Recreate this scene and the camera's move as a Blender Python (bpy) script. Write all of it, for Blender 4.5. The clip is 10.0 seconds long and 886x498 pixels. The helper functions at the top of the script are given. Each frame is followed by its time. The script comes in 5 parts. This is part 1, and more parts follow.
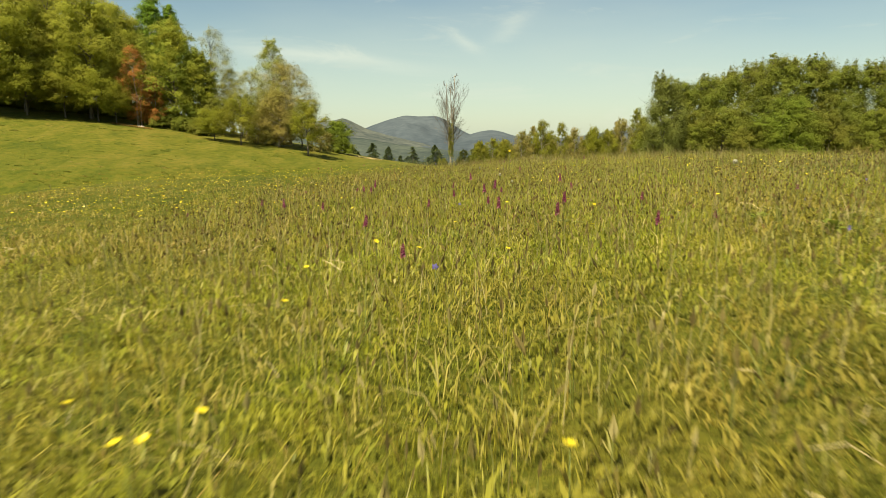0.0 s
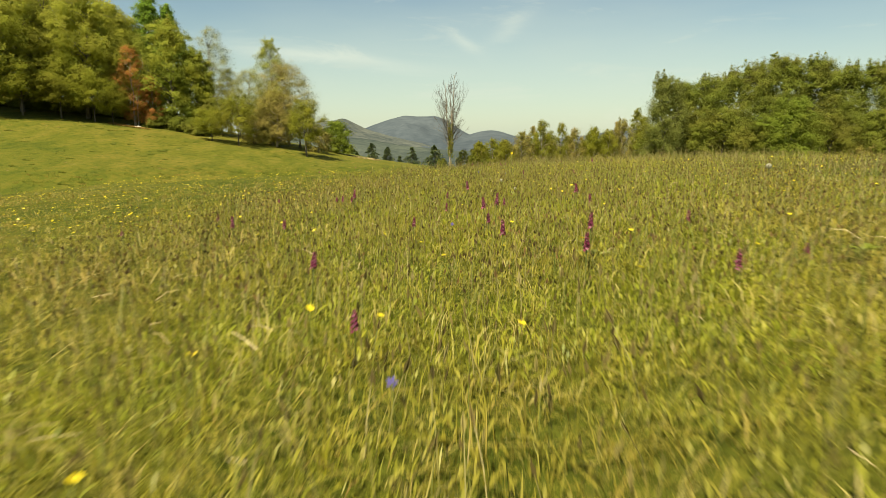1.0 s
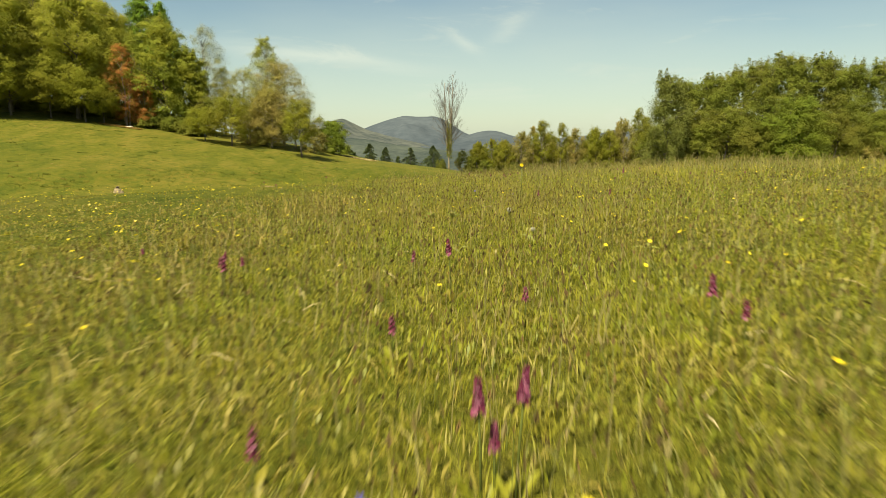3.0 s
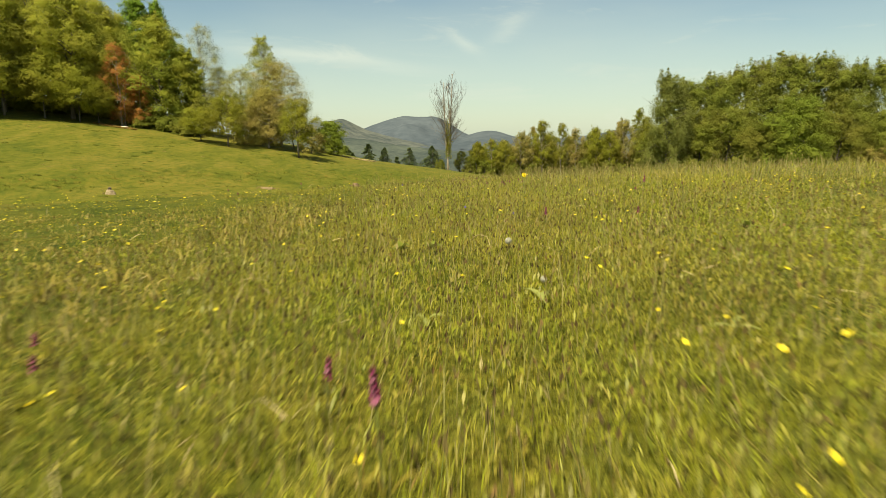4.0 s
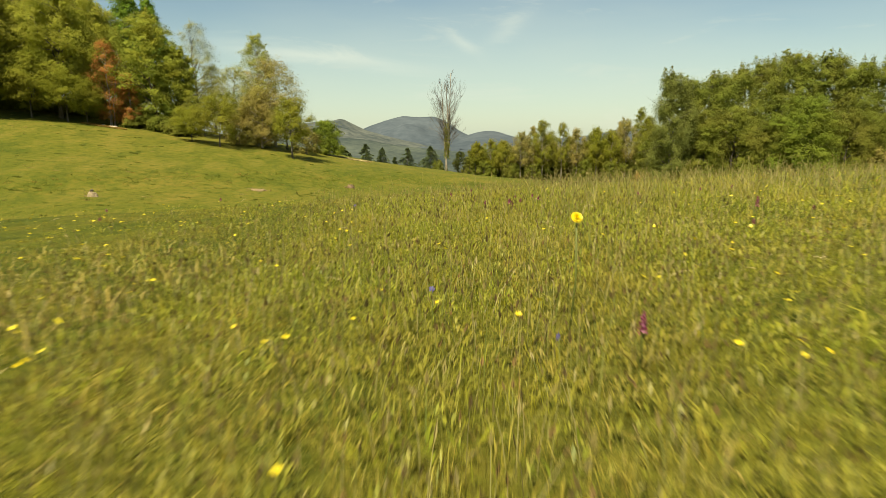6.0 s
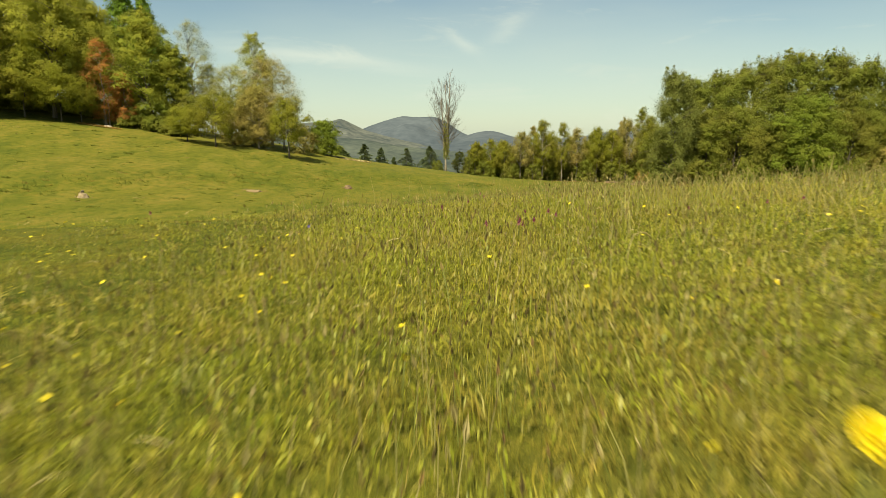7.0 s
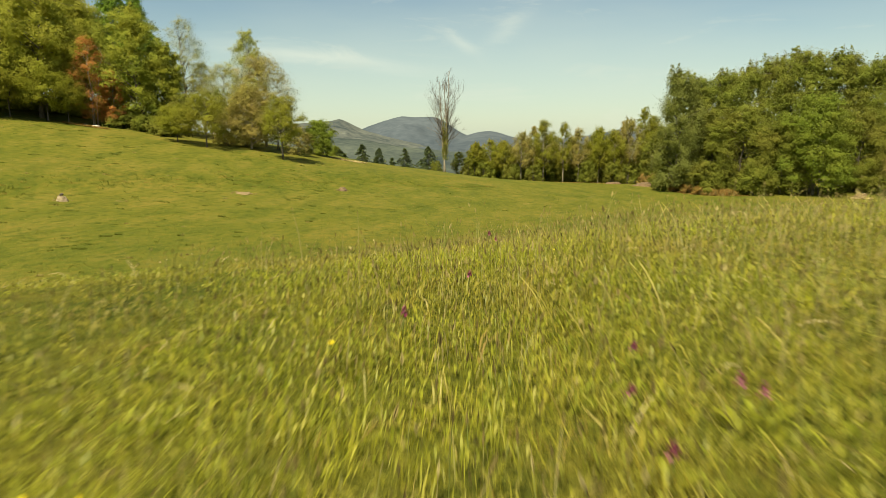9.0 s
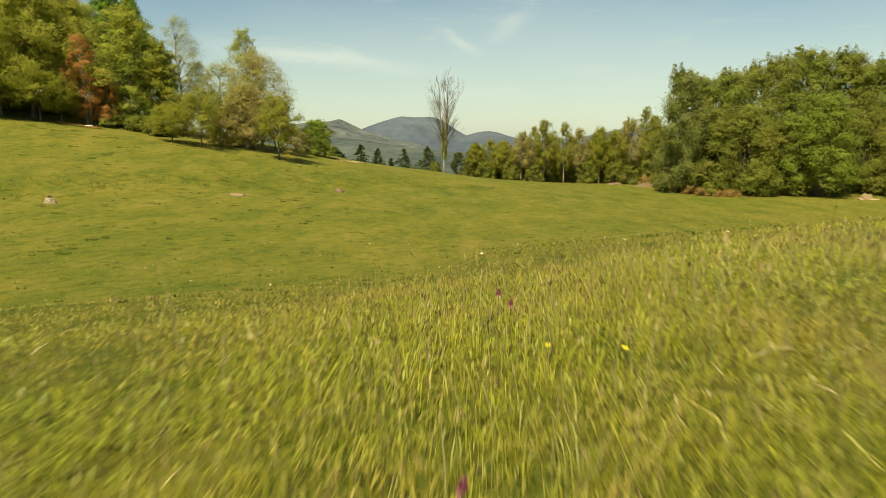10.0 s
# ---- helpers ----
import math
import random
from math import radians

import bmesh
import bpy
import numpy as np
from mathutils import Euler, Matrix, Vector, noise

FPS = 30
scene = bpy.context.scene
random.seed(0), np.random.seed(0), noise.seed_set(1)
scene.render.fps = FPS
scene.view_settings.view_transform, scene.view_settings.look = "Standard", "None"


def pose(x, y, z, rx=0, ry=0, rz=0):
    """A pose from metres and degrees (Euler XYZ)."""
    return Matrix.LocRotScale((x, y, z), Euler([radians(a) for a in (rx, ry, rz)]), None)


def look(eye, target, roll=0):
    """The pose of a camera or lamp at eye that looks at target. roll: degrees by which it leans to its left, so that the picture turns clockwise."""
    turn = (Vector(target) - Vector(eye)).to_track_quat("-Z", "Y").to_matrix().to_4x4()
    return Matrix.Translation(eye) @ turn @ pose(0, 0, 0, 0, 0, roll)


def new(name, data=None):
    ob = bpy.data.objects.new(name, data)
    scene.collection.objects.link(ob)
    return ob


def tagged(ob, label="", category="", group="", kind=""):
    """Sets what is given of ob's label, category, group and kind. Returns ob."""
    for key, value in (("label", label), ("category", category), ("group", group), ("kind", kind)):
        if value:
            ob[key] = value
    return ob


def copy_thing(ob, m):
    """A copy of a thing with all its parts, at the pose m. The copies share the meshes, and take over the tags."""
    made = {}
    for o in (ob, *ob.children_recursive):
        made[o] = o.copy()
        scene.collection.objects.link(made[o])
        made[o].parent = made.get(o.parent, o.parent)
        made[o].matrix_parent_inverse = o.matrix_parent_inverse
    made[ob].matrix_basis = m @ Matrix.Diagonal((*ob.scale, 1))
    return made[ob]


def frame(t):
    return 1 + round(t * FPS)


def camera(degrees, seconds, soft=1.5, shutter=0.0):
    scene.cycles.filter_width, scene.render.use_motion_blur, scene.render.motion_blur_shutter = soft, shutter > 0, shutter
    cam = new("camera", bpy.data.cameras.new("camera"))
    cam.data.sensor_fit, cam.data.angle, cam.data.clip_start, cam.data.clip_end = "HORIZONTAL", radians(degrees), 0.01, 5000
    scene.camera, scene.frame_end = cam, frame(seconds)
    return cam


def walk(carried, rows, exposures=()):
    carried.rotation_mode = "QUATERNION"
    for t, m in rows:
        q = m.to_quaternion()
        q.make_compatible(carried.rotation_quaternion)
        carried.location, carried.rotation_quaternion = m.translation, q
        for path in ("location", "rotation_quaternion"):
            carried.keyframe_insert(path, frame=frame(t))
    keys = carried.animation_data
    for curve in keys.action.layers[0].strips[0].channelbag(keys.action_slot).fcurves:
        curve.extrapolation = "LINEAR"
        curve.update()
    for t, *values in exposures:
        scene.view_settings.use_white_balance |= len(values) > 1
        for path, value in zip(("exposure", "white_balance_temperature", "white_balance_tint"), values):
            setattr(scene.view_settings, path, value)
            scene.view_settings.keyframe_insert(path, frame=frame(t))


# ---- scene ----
# ================= camera =================
cam = camera(71.0, 10.0, 0.6, 0.65)
PATH = [
    (0, 0.005, 0.01, 0.639), (0.5, 0.008, 0.40, 0.641), (1, 0.008, 0.845, 0.642), (1.5, 0.004, 1.368, 0.647),
    (2, 0.0, 1.94, 0.655), (2.5, 0.0, 2.535, 0.664), (4, 0.07, 4.349, 0.675), (4.5, 0.075, 5.006, 0.675),
    (5, 0.078, 5.684, 0.667), (6.5, 0.105, 7.701, 0.590), (7, 0.1, 8.368, 0.581), (7.5, 0.086, 9.073, 0.573),
    (8, 0.069, 9.796, 0.567), (8.5, 0.048, 10.535, 0.558), (9, 0.032, 11.274, 0.549), (9.5, 0.02, 12.03, 0.540),
    (10, 0.015, 12.80, 0.534),
]
walk(cam, [(t, pose(x, y, z, 79.33 + .009 * t, 0, 3.69 - .03 * t)) for t, x, y, z in PATH],
     exposures=[(0, 0.8, 7900, 2), (10, 0.8, 7900, 2)])

# ================= light =================
SUN = Vector((-0.22, -0.49, 0.84)).normalized()
lamp = bpy.data.lights.new("sun", "SUN")
lamp.energy, lamp.angle, lamp.color = 5.0, radians(0.6), (1.0, 0.94, 0.83)
new("sun", lamp).matrix_world = look(SUN * 50, (0, 0, 0))

world = bpy.data.worlds.new("world")
scene.world = world
world.use_nodes = True
wn, wl = world.node_tree.nodes, world.node_tree.links
sky = wn.new("ShaderNodeTexSky")
sky.sky_type, sky.sun_disc = "NISHITA", False
sky.sun_elevation, sky.sun_rotation = math.asin(SUN.z), math.atan2(SUN.x, SUN.y)
sky.altitude, sky.air_density, sky.dust_density, sky.ozone_density = 300, 1.0, 0.5, 1.6
# thin cirrus, a stretched noise high in the sky
coord, stretch = wn.new("ShaderNodeTexCoord"), wn.new("ShaderNodeMapping")
stretch.inputs["Scale"].default_value = (3.0, 2.0, 16.0)
stretch.inputs["Rotation"].default_value = (0, radians(9), 0)
cirrus = wn.new("ShaderNodeTexNoise")
cirrus.inputs["Scale"].default_value, cirrus.inputs["Detail"].default_value, cirrus.inputs["Roughness"].default_value = 1.6, 7, 0.62
cirrus.inputs["Distortion"].default_value = 0.6
fade = wn.new("ShaderNodeMapRange")
fade.inputs["From Min"].default_value, fade.inputs["From Max"].default_value = 0.56, 0.85
fade.inputs["To Max"].default_value = 0.6
veil = wn.new("ShaderNodeMix")
veil.data_type = "RGBA"
veil.inputs["B"].default_value = (6.8, 7.5, 7.4, 1)
wl.new(coord.outputs["Generated"], stretch.inputs["Vector"])
wl.new(stretch.outputs["Vector"], cirrus.inputs["Vector"])
wl.new(cirrus.outputs["Fac"], fade.inputs["Value"])
wl.new(fade.outputs["Result"], veil.inputs["Factor"])
air = wn.new("ShaderNodeMix")
air.data_type, air.blend_type = "RGBA", "MULTIPLY"
air.inputs["Factor"].default_value, air.inputs["B"].default_value = 1.0, (0.93, 1.0, 1.0, 1)
wl.new(sky.outputs["Color"], air.inputs["A"])
# pale haze low over the horizon
height_of, haze_fade, hazed = wn.new("ShaderNodeSeparateXYZ"), wn.new("ShaderNodeMapRange"), wn.new("ShaderNodeMix")
haze_fade.interpolation_type = "SMOOTHSTEP"
for key, value in (("From Min", -0.02), ("From Max", 0.22), ("To Min", 0.5), ("To Max", 0.0)):
    haze_fade.inputs[key].default_value = value
hazed.data_type = "RGBA"
hazed.inputs["B"].default_value = (5.6, 7.0, 6.9, 1)
wl.new(coord.outputs["Generated"], height_of.inputs["Vector"])
wl.new(height_of.outputs["Z"], haze_fade.inputs["Value"])
wl.new(haze_fade.outputs["Result"], hazed.inputs["Factor"])
wl.new(air.outputs["Result"], hazed.inputs["A"])
wl.new(hazed.outputs["Result"], veil.inputs["A"])


def sky_math(kind, a, b=0.0, c=0.0):
    m = wn.new("ShaderNodeMath")
    m.operation = kind
    for slot, value in zip(m.inputs, (a, b, c)):
        if isinstance(value, (int, float)):
            slot.default_value = value
        else:
            wl.new(value, slot)
    return m.outputs[0]


def sky_streak(x0, z0, slope, half_length, half_width, strength):
    """A drawn-out cirrus streak about the direction (x0, z0), feathered along and across."""
    along = sky_math("DIVIDE", sky_math("SUBTRACT", split.outputs["X"], x0), half_length)
    wave = sky_math("MULTIPLY", sky_math("SUBTRACT", cirrus.outputs["Fac"], 0.5), half_width * 5)
    line = sky_math("MULTIPLY_ADD", sky_math("SUBTRACT", split.outputs["X"], x0), slope, z0)
    off = sky_math("DIVIDE", sky_math("SUBTRACT", sky_math("SUBTRACT", split.outputs["Z"], line), wave), half_width)
    fall = sky_math("ADD", sky_math("MULTIPLY", along, along), sky_math("MULTIPLY", off, off))
    soft = sky_math("MULTIPLY", sky_math("EXPONENT", sky_math("MULTIPLY", fall, -1.0)), strength)
    return sky_math("MULTIPLY", soft, sky_math("GREATER_THAN", split.outputs["Y"], 0.0))


split = wn.new("ShaderNodeSeparateXYZ")
wl.new(coord.outputs["Generated"], split.inputs["Vector"])
back = wn["Background"]
back.inputs["Strength"].default_value = 0.064
# a broad faint sheet of high cloud
sheet_map, sheet = wn.new("ShaderNodeMapping"), wn.new("ShaderNodeTexNoise")
sheet_map.inputs["Scale"].default_value, sheet_map.inputs["Rotation"].default_value = (1.2, 1.0, 5.0), (0, radians(14), 0)
sheet.inputs["Scale"].default_value, sheet.inputs["Detail"].default_value = 1.1, 5
sheet_fade, sheeted = wn.new("ShaderNodeMapRange"), wn.new("ShaderNodeMix")
sheet_fade.inputs["From Min"].default_value, sheet_fade.inputs["From Max"].default_value, sheet_fade.inputs["To Max"].default_value = 0.42, 0.75, 0.35
sheeted.data_type = "RGBA"
sheeted.inputs["B"].default_value = (6.2, 7.1, 7.0, 1)
wl.new(coord.outputs["Generated"], sheet_map.inputs["Vector"])
wl.new(sheet_map.outputs["Vector"], sheet.inputs["Vector"])
wl.new(sheet.outputs["Fac"], sheet_fade.inputs["Value"])
wl.new(sheet_fade.outputs["Result"], sheeted.inputs["Factor"])
wl.new(veil.outputs["Result"], sheeted.inputs["A"])
streaks = sky_math("ADD", sky_math("ADD", sky_streak(-0.25, 0.112, -0.11, 0.13, 0.010, 0.55), sky_streak(-0.03, 0.132, -0.45, 0.022, 0.009, 0.4)),
                   sky_streak(0.04, 0.155, 0.5, 0.03, 0.012, 0.25))
combed = wn.new("ShaderNodeMix")
combed.data_type = "RGBA"
combed.inputs["B"].default_value = (7.0, 7.9, 7.9, 1)
wl.new(streaks, combed.inputs["Factor"])
wl.new(sheeted.outputs["Result"], combed.inputs["A"])
wl.new(combed.outputs["Result"], back.inputs["Color"])


# ================= materials =================
def material(name):
    m = bpy.data.materials.new(name)
    m.use_nodes = True
    return m, m.node_tree.nodes, m.node_tree.links, m.node_tree.nodes["Principled BSDF"]


def ramp_node(nodes, stops):
    r = nodes.new("ShaderNodeValToRGB")
    while len(r.color_ramp.elements) < len(stops):
        r.color_ramp.elements.new(0.5)
    for e, (p, c) in zip(r.color_ramp.elements, stops):
        e.position, e.color = p, (*c, 1)
    return r


def noise_node(nodes, links, scale, detail=4, rough=0.55, vector=None, stretched=None):
    n = nodes.new("ShaderNodeTexNoise")
    n.inputs["Scale"].default_value, n.inputs["Detail"].default_value, n.inputs["Roughness"].default_value = scale, detail, rough
    if vector is not None:
        if stretched:
            mp = nodes.new("ShaderNodeMapping")
            mp.inputs["Scale"].default_value = stretched
            links.new(vector, mp.inputs["Vector"])
            vector = mp.outputs["Vector"]
        links.new(vector, n.inputs["Vector"])
    return n


def mix_node(nodes, links, a, b, factor, blend="MIX"):
    m = nodes.new("ShaderNodeMix")
    m.data_type, m.blend_type = "RGBA", blend
    for key, v in (("A", a), ("B", b), ("Factor", factor)):
        if isinstance(v, (int, float)):
            m.inputs[key].default_value = v
        elif isinstance(v, tuple):
            m.inputs[key].default_value = (*v, 1)
        else:
            links.new(v, m.inputs[key])
    return m.outputs["Result"]


def leafy(name, stops, patch=None, patch_scale=0.5, thin=0.42, rough=0.55, gloss=0.3, patch_low=0.42, patch_high=0.66, tufts=0.0):
    """Leaves and blades: each leaf takes its own tone, patches drift over the whole, light passes through."""
    m, n, l, bsdf = material(name)
    geo = n.new("ShaderNodeNewGeometry")
    r = ramp_node(n, stops)
    l.new(geo.outputs["Random Per Island"], r.inputs["Fac"])
    colour = r.outputs["Color"]
    if patch:
        big = noise_node(n, l, patch_scale, 3, 0.5, geo.outputs["Position"])
        mr = n.new("ShaderNodeMapRange")
        mr.inputs["From Min"].default_value, mr.inputs["From Max"].default_value = patch_low, patch_high
        mr.inputs["To Max"].default_value = 0.8
        l.new(big.outputs["Fac"], mr.inputs["Value"])
        colour = mix_node(n, l, colour, patch, mr.outputs["Result"])
    if tufts:  # species of grass stand in tufts of their own tone
        small = noise_node(n, l, tufts, 2, 0.6, geo.outputs["Position"], (1, 1, 0.25))
        tone = ramp_node(n, [(0.34, (0.70, 0.76, 0.72)), (0.46, (0.92, 0.94, 0.92)), (0.55, (1.04, 1.02, 1.0)), (0.70, (1.18, 1.12, 1.10))])
        l.new(small.outputs["Fac"], tone.inputs["Fac"])
        colour = mix_node(n, l, colour, tone.outputs["Color"], 1.0, "MULTIPLY")
    l.new(colour, bsdf.inputs["Base Color"])
    bsdf.inputs["Roughness"].default_value = rough
    bsdf.inputs["Specular IOR Level"].default_value = gloss
    tr, mx = n.new("ShaderNodeBsdfTranslucent"), n.new("ShaderNodeMixShader")
    lit = mix_node(n, l, colour, (0.9, 0.85, 0.25), 0.12)
    l.new(lit, tr.inputs["Color"])
    mx.inputs["Fac"].default_value = thin
    l.new(bsdf.outputs["BSDF"], mx.inputs[1])
    l.new(tr.outputs["BSDF"], mx.inputs[2])
    l.new(mx.outputs["Shader"], n["Material Output"].inputs["Surface"])
    return m


def bark(name, dark, light, scale=3.0):
    m, n, l, bsdf = material(name)
    geo = n.new("ShaderNodeNewGeometry")
    a = noise_node(n, l, scale, 6, 0.65, geo.outputs["Position"], (1, 1, 0.3))
    r = ramp_node(n, [(0.35, dark), (0.65, light)])
    l.new(a.outputs["Fac"], r.inputs["Fac"])
    l.new(r.outputs["Color"], bsdf.inputs["Base Color"])
    bsdf.inputs["Roughness"].default_value = 0.9
    bump = n.new("ShaderNodeBump")
    bump.inputs["Strength"].default_value, bump.inputs["Distance"].default_value = 0.6, 0.03
    l.new(a.outputs["Fac"], bump.inputs["Height"])
    l.new(bump.outputs["Normal"], bsdf.inputs["Normal"])
    return m


def plain(name, a, b, scale, rough=0.9, relief=0.0):
    m, n, l, bsdf = material(name)
    geo = n.new("ShaderNodeNewGeometry")
    k = noise_node(n, l, scale, 6, 0.6, geo.outputs["Position"])
    r = ramp_node(n, [(0.32, a), (0.68, b)])
    l.new(k.outputs["Fac"], r.inputs["Fac"])
    l.new(r.outputs["Color"], bsdf.inputs["Base Color"])
    bsdf.inputs["Roughness"].default_value = rough
    if relief:
        bump = n.new("ShaderNodeBump")
        bump.inputs["Strength"].default_value, bump.inputs["Distance"].default_value = 0.8, relief
        l.new(k.outputs["Fac"], bump.inputs["Height"])
        l.new(bump.outputs["Normal"], bsdf.inputs["Normal"])
    return m


def meadow_soil():
    """Pasture turf: greens at three scales, straw flecks, darker tussocks."""
    m, n, l, bsdf = material("meadow_turf")
    pos = n.new("ShaderNodeNewGeometry").outputs["Position"]
    wide, mid = noise_node(n, l, 0.035, 4, 0.55, pos), noise_node(n, l, 0.35, 5, 0.6, pos, (1, 0.45, 1))
    fine = noise_node(n, l, 9.0, 6, 0.7, pos)
    base = ramp_node(n, [(0.35, (0.083, 0.097, 0.012)), (0.5, (0.110, 0.112, 0.015)), (0.66, (0.146, 0.126, 0.022))])
    l.new(wide.outputs["Fac"], base.inputs["Fac"])
    tone = ramp_node(n, [(0.33, (0.052, 0.075, 0.009)), (0.48, (0.109, 0.114, 0.014)), (0.66, (0.176, 0.147, 0.028))])
    l.new(mid.outputs["Fac"], tone.inputs["Fac"])
    colour = mix_node(n, l, base.outputs["Color"], tone.outputs["Color"], 0.5)
    flecks = ramp_node(n, [(0.30, (0.45, 0.5, 0.42)), (0.5, (1.0, 1.0, 1.0)), (0.72, (1.4, 1.3, 1.25))])
    l.new(fine.outputs["Fac"], flecks.inputs["Fac"])
    colour = mix_node(n, l, colour, flecks.outputs["Color"], 0.7, "MULTIPLY")
    # grazed patches and rank spots a hand to a stride across
    spots = noise_node(n, l, 1.7, 4, 0.66, pos, (0.9, 0.7, 1))
    mottle = ramp_node(n, [(0.37, (0.58, 0.70, 0.62)), (0.46, (0.93, 0.97, 0.95)), (0.55, (1.03, 1.00, 1.02)), (0.64, (1.26, 1.10, 1.20))])
    l.new(spots.outputs["Fac"], mottle.inputs["Fac"])
    colour = mix_node(n, l, colour, mottle.outputs["Color"], 0.85, "MULTIPLY")
    l.new(colour, bsdf.inputs["Base Color"])
    bsdf.inputs["Roughness"].default_value = 1.0
    bsdf.inputs["Specular IOR Level"].default_value = 0.1
    rough = noise_node(n, l, 1.3, 9, 0.75, pos)
    bump = n.new("ShaderNodeBump")
    bump.inputs["Strength"].default_value, bump.inputs["Distance"].default_value = 0.8, 0.22
    l.new(rough.outputs["Fac"], bump.inputs["Height"])
    l.new(bump.outputs["Normal"], bsdf.inputs["Normal"])
    return m


def far_forest(name, low, high, scale):
    m, n, l, bsdf = material(name)
    pos = n.new("ShaderNodeNewGeometry").outputs["Position"]
    a, b = noise_node(n, l, scale, 8, 0.65, pos), noise_node(n, l, scale * 0.12, 4, 0.55, pos)
    r = ramp_node(n, [(0.36, low), (0.62, high)])
    mixed = n.new("ShaderNodeMath")
    mixed.operation = "MULTIPLY_ADD"
    mixed.inputs[1].default_value = 0.5
    half = n.new("ShaderNodeMath")
    half.operation = "MULTIPLY"
    half.inputs[1].default_value = 0.5
    l.new(b.outputs["Fac"], half.inputs[0])
    l.new(a.outputs["Fac"], mixed.inputs[0])
    l.new(half.outputs[0], mixed.inputs[2])
    l.new(mixed.outputs[0], r.inputs["Fac"])
    l.new(r.outputs["Color"], bsdf.inputs["Base Color"])
    bsdf.inputs["Roughness"].default_value = 1.0
    bsdf.inputs["Specular IOR Level"].default_value = 0.0
    return m


TURF = meadow_soil()
# palest tones: dry blades, whitened further by sky sheen put into the colour
BLADE = leafy("grass_blade", [(0.0, (0.222, 0.246, 0.021)), (0.2, (0.280, 0.294, 0.025)), (0.5, (0.323, 0.331, 0.029)),
                              (0.76, (0.352, 0.341, 0.036)), (0.86, (0.420, 0.390, 0.075)), (0.91, (0.520, 0.445, 0.150)), (0.95, (0.330, 0.235, 0.070)), (1.0, (0.270, 0.165, 0.060))],
              (0.340, 0.270, 0.052), 0.8, 0.42, 0.46, 0.27, 0.42, 0.62, tufts=7.0)
PALE_BLADE = leafy("pale_drying_blade", [(0.0, (0.330, 0.275, 0.055)), (0.6, (0.430, 0.355, 0.095)), (1.0, (0.520, 0.440, 0.170))], None, 1, 0.4, 0.7, 0.15)
FLANK = leafy("flank_grass_blade", [(0, (0.204, 0.208, 0.021)), (0.5, (0.253, 0.245, 0.025)), (0.9, (0.302, 0.275, 0.035)), (1, (0.407, 0.323, 0.099))],
              (0.225, 0.190, 0.034), 0.7, 0.42, 0.7, 0.12, 0.42, 0.62, tufts=5.0)
BROWN_BLADE = leafy("brown_flowering_grass", [(0.0, (0.235, 0.190, 0.032)), (0.5, (0.320, 0.235, 0.052)), (1.0, (0.400, 0.305, 0.095))], (0.270, 0.250, 0.035), 0.5, 0.3, 0.55, 0.3)
SHORT = leafy("pasture_blade", [(0.0, (0.125, 0.141, 0.015)), (0.5, (0.200, 0.186, 0.024)), (1.0, (0.297, 0.225, 0.048))], (0.164, 0.157, 0.021), 0.3, 0.3, 0.6, 0.2)
TUFT = leafy("tussock_blade", [(0.0, (0.075, 0.105, 0.012)), (1.0, (0.140, 0.162, 0.018))], None, 1, 0.25, 0.6, 0.2)
SOFT_TUFT = leafy("pasture_tussock_blade", [(0.0, (0.090, 0.118, 0.013)), (1.0, (0.150, 0.165, 0.020))], None, 1, 0.3, 0.6, 0.2)
HERB = leafy("herb_leaf", [(0, (0.184, 0.211, 0.020)), (0.35, (0.258, 0.279, 0.026)), (0.8, (0.325, 0.325, 0.037)), (1, (0.415, 0.385, 0.083))], (0.290, 0.225, 0.048), 0.9, 0.40, 0.46, 0.27, 0.44, 0.64, tufts=6.0)
DOCK = leafy("dock_leaf", [(0.0, (0.130, 0.165, 0.019)), (1.0, (0.225, 0.255, 0.030))], None, 1, 0.3, 0.45, 0.4)
PALE_LEAF = leafy("pale_broad_leaf", [(0.0, (0.260, 0.285, 0.060)), (1.0, (0.350, 0.365, 0.110))], None, 1, 0.35, 0.5, 0.3)
STALK = leafy("seed_stalk", [(0.0, (0.13, 0.16, 0.03)), (0.5, (0.22, 0.21, 0.055)), (1.0, (0.34, 0.28, 0.12))], None, 1, 0.2, 0.6, 0.3)
SEED = leafy("seed_head", [(0.0, (0.085, 0.066, 0.026)), (0.4, (0.165, 0.125, 0.042)), (0.75, (0.265, 0.222, 0.072)), (1.0, (0.380, 0.318, 0.140))], None, 1, 0.2, 0.8, 0.1)
WEED = leafy("dark_weed_head", [(0.0, (0.065, 0.048, 0.020)), (0.6, (0.125, 0.085, 0.034)), (1.0, (0.220, 0.135, 0.050))], None, 1, 0.1, 0.8, 0.1)
PETAL_Y = leafy("yellow_petal", [(0.0, (0.74, 0.55, 0.02)), (1.0, (0.84, 0.70, 0.05))], None, 1, 0.25, 0.35, 0.5)
PETAL_P = leafy("purple_petal", [(0.0, (0.120, 0.011, 0.040)), (0.6, (0.215, 0.024, 0.080)), (1.0, (0.340, 0.100, 0.170))], None, 1, 0.25, 0.5, 0.3)
PETAL_B = leafy("violet_petal", [(0.0, (0.12, 0.10, 0.38)), (1.0, (0.2, 0.16, 0.5))], None, 1, 0.3, 0.5, 0.3)
FLUFF = leafy("seed_fluff", [(0.0, (0.400, 0.385, 0.300)), (1.0, (0.560, 0.535, 0.420))], None, 1, 0.5, 0.9, 0.0)
STEM = leafy("flower_stem", [(0.0, (0.09, 0.13, 0.025)), (1.0, (0.16, 0.17, 0.04))], None, 1, 0.15, 0.5, 0.3)

